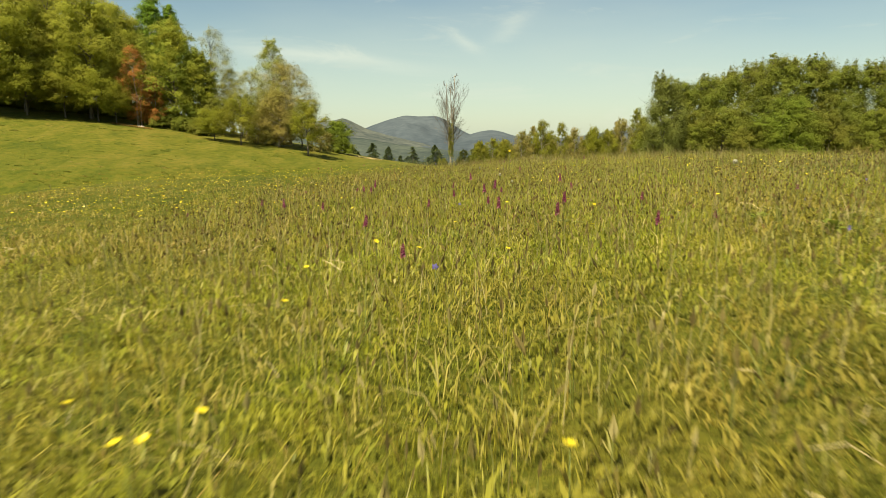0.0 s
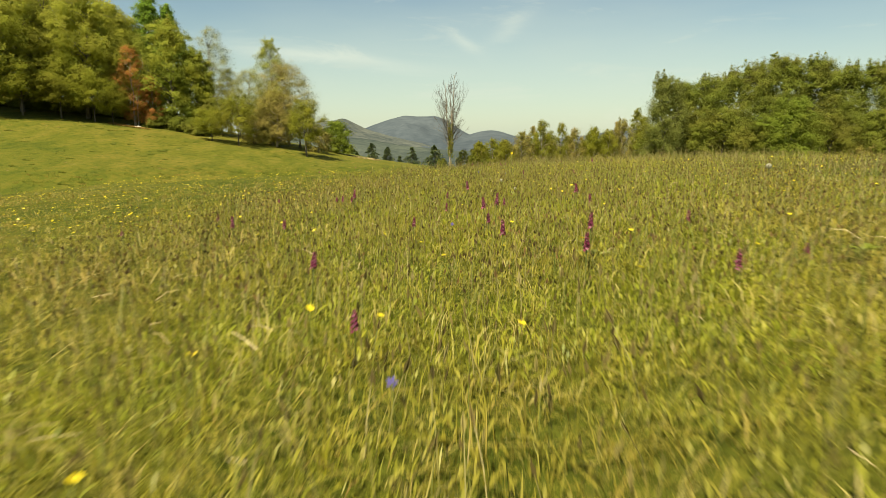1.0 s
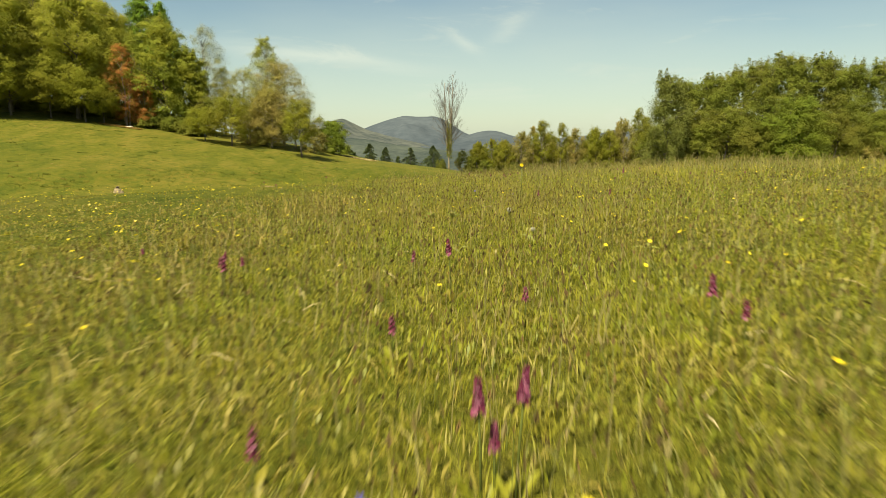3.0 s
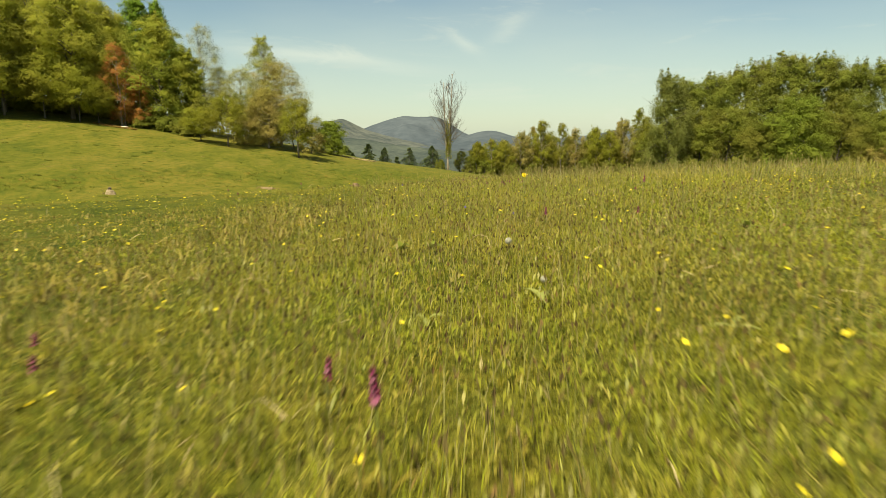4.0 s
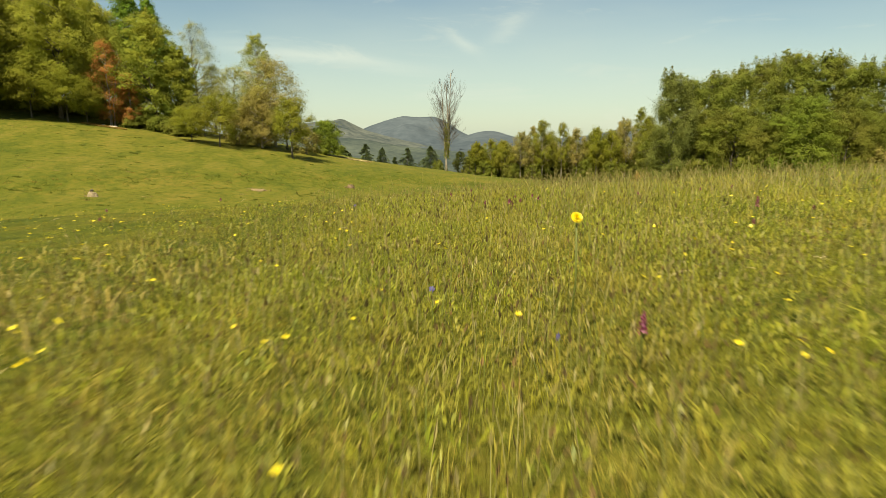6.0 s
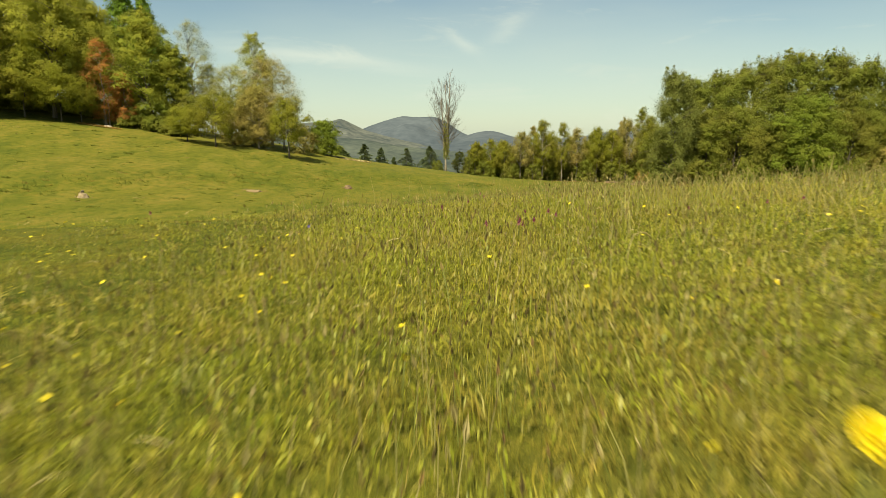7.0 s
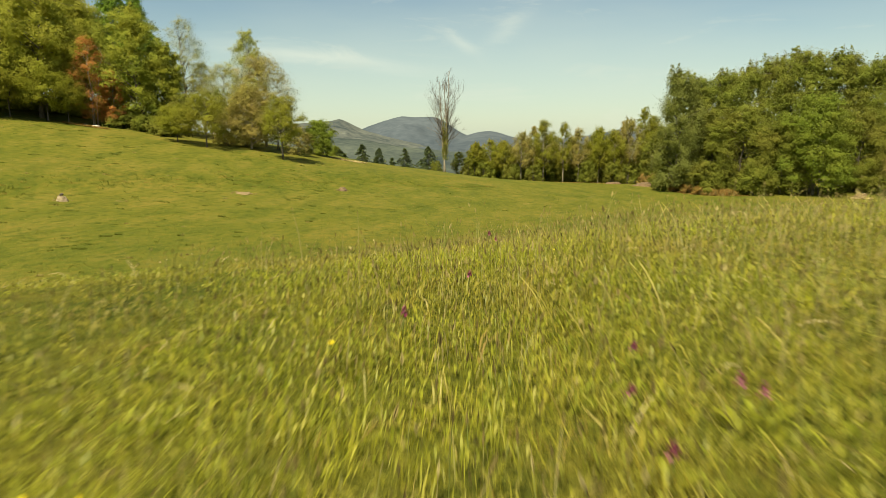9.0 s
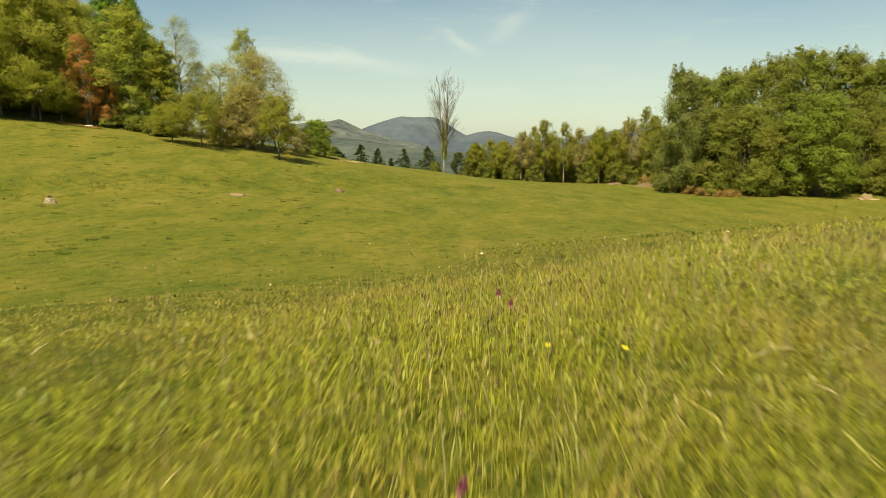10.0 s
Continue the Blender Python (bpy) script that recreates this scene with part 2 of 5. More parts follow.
BARK = bark("grey_brown_bark", (0.055, 0.045, 0.032), (0.17, 0.14, 0.10))
PALE_BARK = bark("pale_bark", (0.16, 0.13, 0.09), (0.42, 0.36, 0.27))
OLIVE = leafy("olive_leaf", [(0, (0.180, 0.194, 0.022)), (0.5, (0.207, 0.219, 0.025)), (1, (0.246, 0.240, 0.029))], (0.233, 0.215, 0.033), 0.22, thin=0.40, rough=0.8, gloss=0.08)
OAK = leafy("oak_leaf", [(0, (0.285, 0.306, 0.041)), (0.5, (0.318, 0.335, 0.045)), (1, (0.358, 0.355, 0.051))], (0.255, 0.240, 0.042), 0.22, thin=0.40, rough=0.8, gloss=0.08)
DARK = leafy("dark_leaf", [(0, (0.136, 0.159, 0.024)), (0.5, (0.156, 0.180, 0.027)), (1, (0.185, 0.202, 0.032))], (0.187, 0.174, 0.034), 0.22, thin=0.40, rough=0.8, gloss=0.08)
GROVE = leafy("grove_leaf", [(0, (0.153, 0.185, 0.030)), (0.5, (0.171, 0.202, 0.033)), (1, (0.194, 0.217, 0.038))], (0.196, 0.194, 0.037), 0.22, thin=0.40, rough=0.8, gloss=0.08)
FRESH = leafy("fresh_green_leaf", [(0, (0.143, 0.192, 0.026)), (0.5, (0.161, 0.212, 0.029)), (1, (0.184, 0.228, 0.032))], (0.178, 0.198, 0.030), 0.22, thin=0.40, rough=0.8, gloss=0.08)
BRIGHT = leafy("bright_green_leaf", [(0, (0.149, 0.244, 0.029)), (0.6, (0.171, 0.272, 0.033)), (1, (0.196, 0.293, 0.040))], thin=0.40, rough=0.8, gloss=0.08)
SUNNY = leafy("sunlit_green_leaf", [(0, (0.225, 0.268, 0.040)), (0.5, (0.261, 0.300, 0.046)), (1, (0.300, 0.324, 0.053))], (0.285, 0.275, 0.034), 0.22, thin=0.40, rough=0.8, gloss=0.08)
GREYGREEN = leafy("grey_green_leaf", [(0.0, (0.226, 0.229, 0.058)), (0.6, (0.276, 0.272, 0.068)), (1.0, (0.334, 0.308, 0.084))], thin=0.40, rough=0.8, gloss=0.08)
PALEGREEN = leafy("pale_green_leaf", [(0.0, (0.225, 0.255, 0.055)), (0.6, (0.290, 0.310, 0.068)), (1.0, (0.350, 0.345, 0.085))], thin=0.40, rough=0.8, gloss=0.08)
BROWNISH = leafy("young_bronze_leaf", [(0.0, (0.250, 0.190, 0.062)), (0.5, (0.300, 0.240, 0.074)), (1.0, (0.335, 0.290, 0.078))], (0.255, 0.245, 0.055), 0.3, thin=0.40, rough=0.8, gloss=0.08)
RUSSET = leafy("russet_leaf", [(0.0, (0.330, 0.135, 0.040)), (0.6, (0.430, 0.185, 0.052)), (1.0, (0.450, 0.245, 0.070))], thin=0.40, rough=0.8, gloss=0.08)
GREYWILLOW = leafy("willow_leaf", [(0.0, (0.150, 0.170, 0.040)), (0.5, (0.175, 0.195, 0.047)), (1.0, (0.205, 0.215, 0.055))], None, thin=0.40, rough=0.8, gloss=0.08)
NEEDLE = leafy("spruce_needle", [(0.0, (0.045, 0.07, 0.022)), (0.6, (0.075, 0.105, 0.03)), (1.0, (0.12, 0.14, 0.04))], None, 1, 0.1)
RUST = leafy("dry_bramble_leaf", [(0.0, (0.22, 0.10, 0.03)), (0.45, (0.38, 0.22, 0.05)), (0.75, (0.24, 0.17, 0.05)), (1.0, (0.18, 0.21, 0.04))])
BUD = leafy("red_bud", [(0.0, (0.16, 0.08, 0.05)), (1.0, (0.26, 0.14, 0.09))], None, 1, 0.2)
EARTH = plain("dry_earth", (0.120, 0.085, 0.045), (0.37, 0.29, 0.165), 5.0, 0.95, 0.08)
RED_EARTH = plain("bare_bank_earth", (0.060, 0.040, 0.021), (0.215, 0.140, 0.070), 4.0, 0.95, 0.15)
DRYWOOD = plain("weathered_wood", (0.30, 0.25, 0.17), (0.58, 0.50, 0.38), 4, 0.85, 0.02)
STRAW = leafy("straw", [(0.0, (0.36, 0.27, 0.12)), (1.0, (0.62, 0.50, 0.28))], None, 1, 0.2)
DRYGRASS = leafy("dry_grass_blade", [(0.0, (0.22, 0.17, 0.05)), (1.0, (0.36, 0.29, 0.11))], None, 1, 0.2)
STRAW_HEAP = plain("ochre_earth_and_hay", (0.11, 0.072, 0.030), (0.33, 0.235, 0.115), 7.0, 0.95, 0.1)
# distance haze is put into these forest colours as a grey-blue tint
FAR_1 = far_forest("hazed_near_hill_forest", (0.034, 0.047, 0.048), (0.092, 0.108, 0.086), 0.07)
FAR_2 = far_forest("hazed_hill_forest", (0.038, 0.052, 0.054), (0.135, 0.144, 0.122), 0.035)
FAR_3 = far_forest("hazed_mountain_forest", (0.056, 0.072, 0.084), (0.096, 0.115, 0.126), 0.02)


# ================= mesh helpers =================
def mesh_arrays(name, verts, faces_flat, starts, mat, smooth=False):
    """A mesh from arrays: vertices, the flat corner list and where each face starts in it."""
    me = bpy.data.meshes.new(name)
    me.vertices.add(len(verts))
    me.vertices.foreach_set("co", np.asarray(verts, np.float32).ravel())
    me.loops.add(len(faces_flat))
    me.loops.foreach_set("vertex_index", np.asarray(faces_flat, np.int32))
    me.polygons.add(len(starts))
    me.polygons.foreach_set("loop_start", np.asarray(starts, np.int32))
    if smooth:
        me.polygons.foreach_set("use_smooth", np.ones(len(starts), bool))
    me.update(calc_edges=True)
    me.validate()
    for one in mat if isinstance(mat, (list, tuple)) else (mat,):
        me.materials.append(one)
    return me


def part(name, me, parent, label=""):
    ob = new(name, me)
    ob.parent = parent
    return tagged(ob, label)


class Build:
    """Collects tubes, leaves and strips for one mesh."""

    def __init__(self):
        self.v, self.f, self.n = [], [], 0

    def add(self, verts, faces):
        self.v.append(np.asarray(verts, float))
        self.f.extend([[a + self.n for a in f] for f in faces])
        self.n += len(verts)

    def tube(self, points, radii, sides=5):
        pts = [Vector(p) for p in points]
        ring, faces = [], []
        for k, (p, r) in enumerate(zip(pts, radii)):
            d = (pts[min(k + 1, len(pts) - 1)] - pts[max(k - 1, 0)]).normalized()
            a = d.cross(Vector((0.31, 0.95, 0.05))).normalized()
            b = d.cross(a)
            for s in range(sides):
                w = 2 * math.pi * s / sides
                ring.append(p + (a * math.cos(w) + b * math.sin(w)) * r)
        for k in range(len(pts) - 1):
            for s in range(sides):
                q = k * sides
                faces.append([q + s, q + (s + 1) % sides, q + sides + (s + 1) % sides, q + sides + s])
        faces.append([(len(pts) - 1) * sides + s for s in range(sides)])
        faces.append([sides - 1 - s for s in range(sides)])
        self.add([tuple(p) for p in ring], faces)

    def mesh(self, name, mat, smooth=True):
        flat = [a for f in self.f for a in f]
        starts = np.cumsum([0] + [len(f) for f in self.f])[:-1]
        return mesh_arrays(name, np.concatenate(self.v), flat, starts, mat, smooth)


def leaf_mesh(name, centres, normals, size, mat, rng, length=1.5):
    """Pointed leaf shapes at the centres."""
    n = len(centres)
    nrm = normals / np.maximum(np.linalg.norm(normals, axis=1, keepdims=True), 1e-6)
    rnd = rng.normal(size=(n, 3))
    t = np.cross(nrm, rnd)
    t /= np.maximum(np.linalg.norm(t, axis=1, keepdims=True), 1e-6)
    b = np.cross(nrm, t)
    s = (size * rng.uniform(0.6, 1.35, n))[:, None]
    v = np.stack([centres - t * s * 0.45 * length + b * s * 0.15, centres + t * s * 0.05 - b * s * 0.5, centres + t * s * 0.55 * length + b * s * 0.3], 1).reshape(-1, 3)
    return mesh_arrays(name, v, np.arange(3 * n), np.arange(n) * 3, mat)


# ================= ground =================
def soft_max(a, b, k):
    return 0.5 * (a + b + np.sqrt((a - b) ** 2 + k * k))


def soft_plus(a, k):
    return soft_max(a, 0.0, k)


def ground_z(x, y):
    """The hilltop meadow, its crest, and the hollow pasture beyond with the wooded slopes round it."""
    x, y = np.asarray(x, float), np.asarray(y, float)
    lift = 0.085 - 0.004 * np.clip(y, -5, 15)
    top = 0.165 + lift * 7 * np.tanh(np.maximum(x, 0) / 7) + lift * np.minimum(x, 0) - 0.0165 * y
    brow = 14.6 + 0.25 * np.clip(x, -6, 0) + 0.55 * np.clip(x, 0, 9)
    drop = 0.162 + 0.045 * np.clip(-x / 1.5, 0, 1)
    top = top - drop * soft_plus(y - brow, 0.8) - 0.11 * soft_plus(-x - 8.0, 1.0) - 0.06 * soft_plus(x - 12, 3)
    cx, cy = np.clip(x, -110, 110), np.clip(y, 42, 170)
    u, v = cx / 50, (cy - 90) / 50
    field = (-6.76 - 4.24 * u + 0.27 * v + 1.34 * u * u - 1.54 * u * v - 0.27 * v * v + 0.24 * u ** 3
             + 1.48 * u * u * v + 2.08 * u * v * v - 1.29 * v ** 3)
    field += 0.6 * np.tanh((cy - (70 + 0.95 * (cx + 38))) / 4) / (1 + np.exp((cx + 6) / 4))
    rise = np.clip((y - 78) / 20, 0, 1) * np.clip((-x - 20) / 16, 0, 1)
    field = field + 0.85 * rise * rise * (3 - 2 * rise)
    field = field - 0.22 * soft_plus(y - 165, 12) - 0.1 * soft_plus(np.abs(x) - 150, 30)
    z = soft_max(top, field, 0.9) - 0.225 * 0.9 / np.sqrt(1 + ((top - field) / 0.9) ** 2)
    z = z + 0.02 * np.sin(x * 1.9 + 0.7 * y) * np.sin(y * 1.3 - 0.4 * x)
    far = np.clip((y - 60) / 60, 0, 1)
    z = z + far * 0.05 * np.sin(x * 0.31 + 1.0) * np.sin(y * 0.27)
    return soft_max(z, -75.0, 1.0)


def ground():
    gx = np.sinh(np.linspace(-7.6, 7.6, 200)) * 2.6
    gy = np.r_[np.linspace(-400, -20, 14), np.linspace(-15, 22, 96), 22 + np.sinh(np.linspace(0.05, 6.6, 150)) * 8.5]
    X, Y = np.meshgrid(gx, gy)
    v = np.stack([X, Y, ground_z(X, Y)], -1).reshape(-1, 3)
    nx, ny = len(gx), len(gy)
    i = (np.arange(ny - 1)[:, None] * nx + np.arange(nx - 1)[None]).ravel()
    f = np.stack([i, i + 1, i + nx + 1, i + nx], 1).ravel()
    return tagged(new("ground", mesh_arrays("ground", v, f, np.arange(len(i)) * 4, TURF, True)),
                  "green hilltop meadow sloping into a pasture hollow", "ground", kind="structure")


ground()


def gz(x, y):
    return float(ground_z(x, y))


# ================= mountains =================
def mountain(name, label, distance, profile, mat, foot, depth, seed):
    """A ridge across the view: profile gives (sideways, height) corners of its skyline, at that distance."""
    px, pz = np.array(profile, float).T
    xs = np.linspace(px[0], px[-1], 160)
    # rounded skyline
    fine = np.interp(xs, px, pz)
    kern = np.hanning(7) / np.hanning(7).sum()
    fine = np.convolve(np.pad(fine, 3, mode="edge"), kern, mode="valid")
    rows = 26
    v = np.zeros((rows + 8, len(xs), 3))
    for r in range(rows + 8):
        s = (r - 7) / rows
        for c, x in enumerate(xs):
            n1 = noise.fractal(Vector((x * 0.0042, s * 2.1, seed)), 0.9, 2.0, 5)
            n2 = noise.fractal(Vector((x * 0.02, s * 9, seed + 4)), 0.9, 2.0, 3)
            if s <= 0:
                h = fine[c] + s * 400 + n2 * 1.2
            else:
                spread = min(1, s * 3)
                h = foot + (fine[c] - foot) * (1 - s) ** 1.15 + spread * (n1 * (fine[c] - foot) * 0.20 + n2 * 7) + (n2 * 1.2 if s < 0.03 else 0)
            v[r, c] = x, distance - s * depth, h
    nx, ny = len(xs), rows + 8
    i = (np.arange(ny - 1)[:, None] * nx + np.arange(nx - 1)[None]).ravel()
    f = np.stack([i, i + nx, i + nx + 1, i + 1], 1).ravel()
    me = mesh_arrays(name, v.reshape(-1, 3), f, np.arange(len(i)) * 4, mat, True)
    tagged(new(name, me), label, "mountain", kind="structure")


def across(px, d):
    return (px - 856) / 1118 * d


def above(py, d):
    return 0.6 + (234 - py) / 1118 * d


def skyline(d, *corners):
    return [(across(px, d), above(py, d)) for px, py in corners]


mountain("mountain", "distant wooded mountain with a broad summit, haze painted in grey-blue", 3000,
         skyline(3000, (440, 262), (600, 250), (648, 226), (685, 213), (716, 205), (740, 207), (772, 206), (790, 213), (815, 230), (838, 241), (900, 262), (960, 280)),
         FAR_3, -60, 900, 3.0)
mountain("mountain", "distant wooded hill with a pointed top, haze painted in grey", 2300,
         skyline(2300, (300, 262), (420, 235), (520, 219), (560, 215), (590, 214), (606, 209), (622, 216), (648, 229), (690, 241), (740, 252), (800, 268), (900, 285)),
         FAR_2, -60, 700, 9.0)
mountain("mountain", "distant rounded hill, haze painted in blue-grey", 2800,
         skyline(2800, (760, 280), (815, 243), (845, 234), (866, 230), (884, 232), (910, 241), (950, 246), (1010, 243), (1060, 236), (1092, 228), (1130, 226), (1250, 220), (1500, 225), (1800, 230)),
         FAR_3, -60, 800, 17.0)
mountain("mountain", "nearer dark wooded hillside across the valley, lightly tinted with haze", 1500,
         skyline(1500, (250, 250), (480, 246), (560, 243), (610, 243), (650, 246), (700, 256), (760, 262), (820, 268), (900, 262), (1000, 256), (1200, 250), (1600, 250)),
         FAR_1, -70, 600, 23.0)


# ================= trees =================
def crown_points(rng, lobes, leaves, flat):
    """Leaf places and facings: every lobe (centre, radius) carries layered sprays on its outer, upper side."""
    w = np.array([r ** 1.8 for _, r in lobes])
    pick = rng.choice(len(lobes), leaves, p=w / w.sum())
    k = 10
    c = np.array([p for p, _ in lobes])
    r = np.array([q for _, q in lobes])
    out = c * [1, 1, 0]
    out /= np.maximum(np.linalg.norm(out, axis=1, keepdims=True), 0.3)
    spray = rng.normal(size=(len(lobes), k, 3)) + out[:, None] * 0.8 + [0, 0, 0.35]
    spray /= np.linalg.norm(spray, axis=2, keepdims=True)
    reach = rng.uniform(0.5, 1.1, (len(lobes), k))
    broad = rng.uniform(0.20, 0.42, (len(lobes), k))
    one = rng.integers(0, k, leaves)
    d = spray[pick, one]
    around = np.clip(rng.normal(size=(leaves, 3)), -1.9, 1.9) * (r[pick] * broad[pick, one])[:, None]
    # a spray runs out along its twig and nods at the tip
    run = rng.uniform(-0.5, 0.35, leaves)[:, None] * d * r[pick][:, None] * 0.55
    p = c[pick] + d * (r[pick] * reach[pick, one])[:, None] + run + around * [1, 1, flat * 0.62]
    p[:, 2] -= 0.22 * np.hypot(around[:, 0], around[:, 1]) ** 2 / np.maximum(r[pick], 0.2)
    return p, d * 0.8 + around / r[pick][:, None] + rng.normal(size=(leaves, 3)) * 0.22 + [0, 0, 0.5]


def broadleaf(name, height, width, leafmat, barkmat, seed, leaves=6000, leaf=0.36, low=0.18, lobes=34, shape="round", droop=0.0, stems=1, fill=0.3, puff=1.0, flat=0.85, core=0.0, tips=0, label="", category="tree"):
    """A tree or shrub: trunk with limbs to every lobe of the crown, and a crown of small leaves."""
    rng = np.random.default_rng(seed)
    root = new(name)
    wood, R = Build(), width / 2
    spots = []
    for k in range(lobes):
        h = low + (1 - low) * ((k + rng.uniform(0, 1)) / lobes)
        if shape == "round":
            e = math.sqrt(max(0.05, 1 - ((h - (low + 0.42 * (1 - low))) / (0.60 * (1 - low))) ** 2))
        elif shape == "spire":
            e = 0.55 + 0.55 * math.sin(math.pi * (h - low) / (1 - low)) ** 0.7
            e *= 1.0 if h < 0.75 else max(0.25, (1.08 - h) / 0.33)
        else:  # dome down to the ground
            e = math.sqrt(max(0.04, 1 - (h * 0.97) ** 2.4))
        a = k * 2.39996 + rng.uniform(-0.5, 0.5)
        q = e * R * rng.uniform(0.45, 0.92)
        lr = puff * R * rng.uniform(0.26, 0.46) * (1.0 if shape != "spire" else 1.15) * (1 - 0.35 * max(0, h - 0.6) / 0.4)
        spots.append((np.array([q * math.cos(a), q * math.sin(a), min(h * height, height - lr * 0.6) - droop * q]), lr))
    for k in range(tips):  # leading shoots that point above the crown
        a, q, lr = rng.uniform(0, 6.28), R * rng.uniform(0.05, 0.5), R * rng.uniform(0.10, 0.17)
        z = height * (rng.uniform(0.94, 1.02) - 0.16 * (q / R) ** 2)
        spots += [(np.array([q * math.cos(a), q * math.sin(a), z + d * lr]), lr * f) for d, f in ((-2.2, 1.2), (-0.8, 1.0), (0.5, 0.75), (1.5, 0.45))]
    feet = [(rng.normal(0, 0.05 * width) if stems > 1 else 0, rng.normal(0, 0.05 * width) if stems > 1 else 0) for _ in range(stems)]
    base_r = max(0.05, height * 0.014) / math.sqrt(stems) * 1.2
    trunks = []
    for fx, fy in feet:
        lean = rng.normal(0, 0.035 if stems == 1 else 0.12, 2) * height
        pts = [(fx + lean[0] * s ** 1.5 + rng.normal(0, 0.018) * height * s, fy + lean[1] * s ** 1.5 + rng.normal(0, 0.018) * height * s, s * height * 0.9 - 0.25 * (s == 0)) for s in np.linspace(0, 1, 8)]
        trunks.append(pts)
        wood.tube(pts, [base_r * (1.25 if k == 0 else (1 - 0.96 * k / 7) ** 1.25) for k in range(8)], 7)
    for k, (c, lr) in enumerate(spots):
        pts = trunks[k % stems]
        hz = np.clip((c[2] - 0.35 * math.hypot(c[0], c[1]) - 0.05 * height) / (height * 0.9), 0.08, 0.9)
        s = hz * 7
        i0 = min(6, int(s))
        p0 = np.array(pts[i0]) * (1 - (s - i0)) + np.array(pts[i0 + 1]) * (s - i0)
        mid = (p0 + c) / 2 + np.array([0, 0, 0.06 * height * rng.uniform(-0.2, 1)]) + rng.normal(0, 0.02 * height, 3)
        rr = base_r * (1 - 0.8 * hz) * 0.5
        wood.tube([p0, mid, c], [rr, rr * 0.6, rr * 0.15], 4)
        for _ in range(1):
            tip = c + rng.normal(0, lr * 0.7, 3)
            wood.tube([mid * 0.4 + c * 0.6, (mid + tip * 2) / 3, tip], [rr * 0.4, rr * 0.28, rr * 0.08], 3)
    part("trunk", wood.mesh(name + "_wood", barkmat), root)
    p, nrm = crown_points(rng, spots, leaves, flat)
    # inner and outer leaves between the lobes close the crown
    m = int(leaves * fill)
    if m:
        hh = low + (1 - low) * rng.beta(1.6, 1.3, m)
        if shape == "round":
            ee = np.sqrt(np.clip(1 - ((hh - (low + 0.42 * (1 - low))) / (0.60 * (1 - low))) ** 2, 0.02, 1))
        elif shape == "spire":
            ee = (0.55 + 0.55 * np.sin(np.pi * (hh - low) / (1 - low)) ** 0.7) * np.where(hh < 0.75, 1, np.clip((1.08 - hh) / 0.33, 0.2, 1))
        else:
            ee = np.sqrt(np.clip(1 - (hh * 0.97) ** 2.4, 0.02, 1))
        aa = rng.uniform(0, 2 * math.pi, m)
        bump = 1 + 0.13 * np.sin(3 * aa + hh * 9) + 0.10 * np.sin(7 * aa - hh * 17)
        qq = ee * R * bump * rng.uniform(0.45, 1.0, m) ** 0.5
        extra = np.stack([qq * np.cos(aa), qq * np.sin(aa), hh * height * 0.985], 1)
        p = np.concatenate([p, extra])
        nrm = np.concatenate([nrm, extra * [1, 1, 0] / R + rng.normal(size=(m, 3)) * 0.6 + [0, 0, 0.5]])
    size = np.full(len(p), leaf)
    m = int(leaves * core)
    if m:  # shaded foliage deep inside the crown
        which = rng.integers(0, len(spots), m)
        c = np.array([q for q, _ in spots])[which] * [0.8, 0.8, 0.93]
        extra = c + rng.normal(size=(m, 3)) * (np.array([q for _, q in spots])[which] * 0.32)[:, None]
        p, nrm, size = np.concatenate([p, extra]), np.concatenate([nrm, rng.normal(size=(m, 3))]), np.r_[size, np.full(m, leaf * 3.0)]
    # a few stray sprays loosen the outline
    stray = rng.choice(len(p), leaves // 30)
    p[stray] += (p[stray] - [0, 0, height * 0.5]) * rng.uniform(0.01, 0.06, (len(stray), 1))
    if droop:
        p[:, 2] -= rng.exponential(droop, len(p))
    p[:, 2] = np.maximum(p[:, 2], 0.05 * height * rng.uniform(0.3, 1, len(p)))
    p[:, 2] *= height / np.percentile(p[:, 2], 99.6)
    part("crown", leaf_mesh(name + "_leaves", p, nrm, size, leafmat, rng), root)
    return tagged(root, label, category)


def spruce(name, height, width, seed, label):
    rng = np.random.default_rng(seed)
    root, wood = new(name), Build()
    wood.tube([(0, 0, -0.2), (0, 0, height * 0.5), (0, 0, height)], [height * 0.018, height * 0.01, 0.01], 6)
    P, N = [], []
    for h in np.linspace(0.05, 0.98, 24):
        reach = width / 2 * (1 - h) ** 0.9 * 2.7 + 0.15
        for k in range(max(5, int(11 * (1 - h) + 4))):
            a = rng.uniform(0, 2 * math.pi)
            r = reach * rng.uniform(0.75, 1.12)
            tip = np.array([r * math.cos(a), r * math.sin(a), h * height - r * 0.28])
            root_p = np.array([0, 0, h * height])
            wood.tube([root_p, tip], [0.02, 0.006], 3)
            m = 34
            s = rng.uniform(0.2, 1.03, m)
            P.append(root_p + (tip - root_p) * s[:, None] + rng.normal(0, 0.09, (m, 3)) * [1, 1, 0.8])
            N.append(rng.normal(size=(m, 3)) * 0.5 + [0, 0, 0.8])
    part("trunk", wood.mesh(name + "_wood", BARK), root)
    part("crown", leaf_mesh(name + "_needles", np.concatenate(P), np.concatenate(N), 0.30, NEEDLE, rng, 1.7), root)
    return tagged(root, label, "spruce tree")


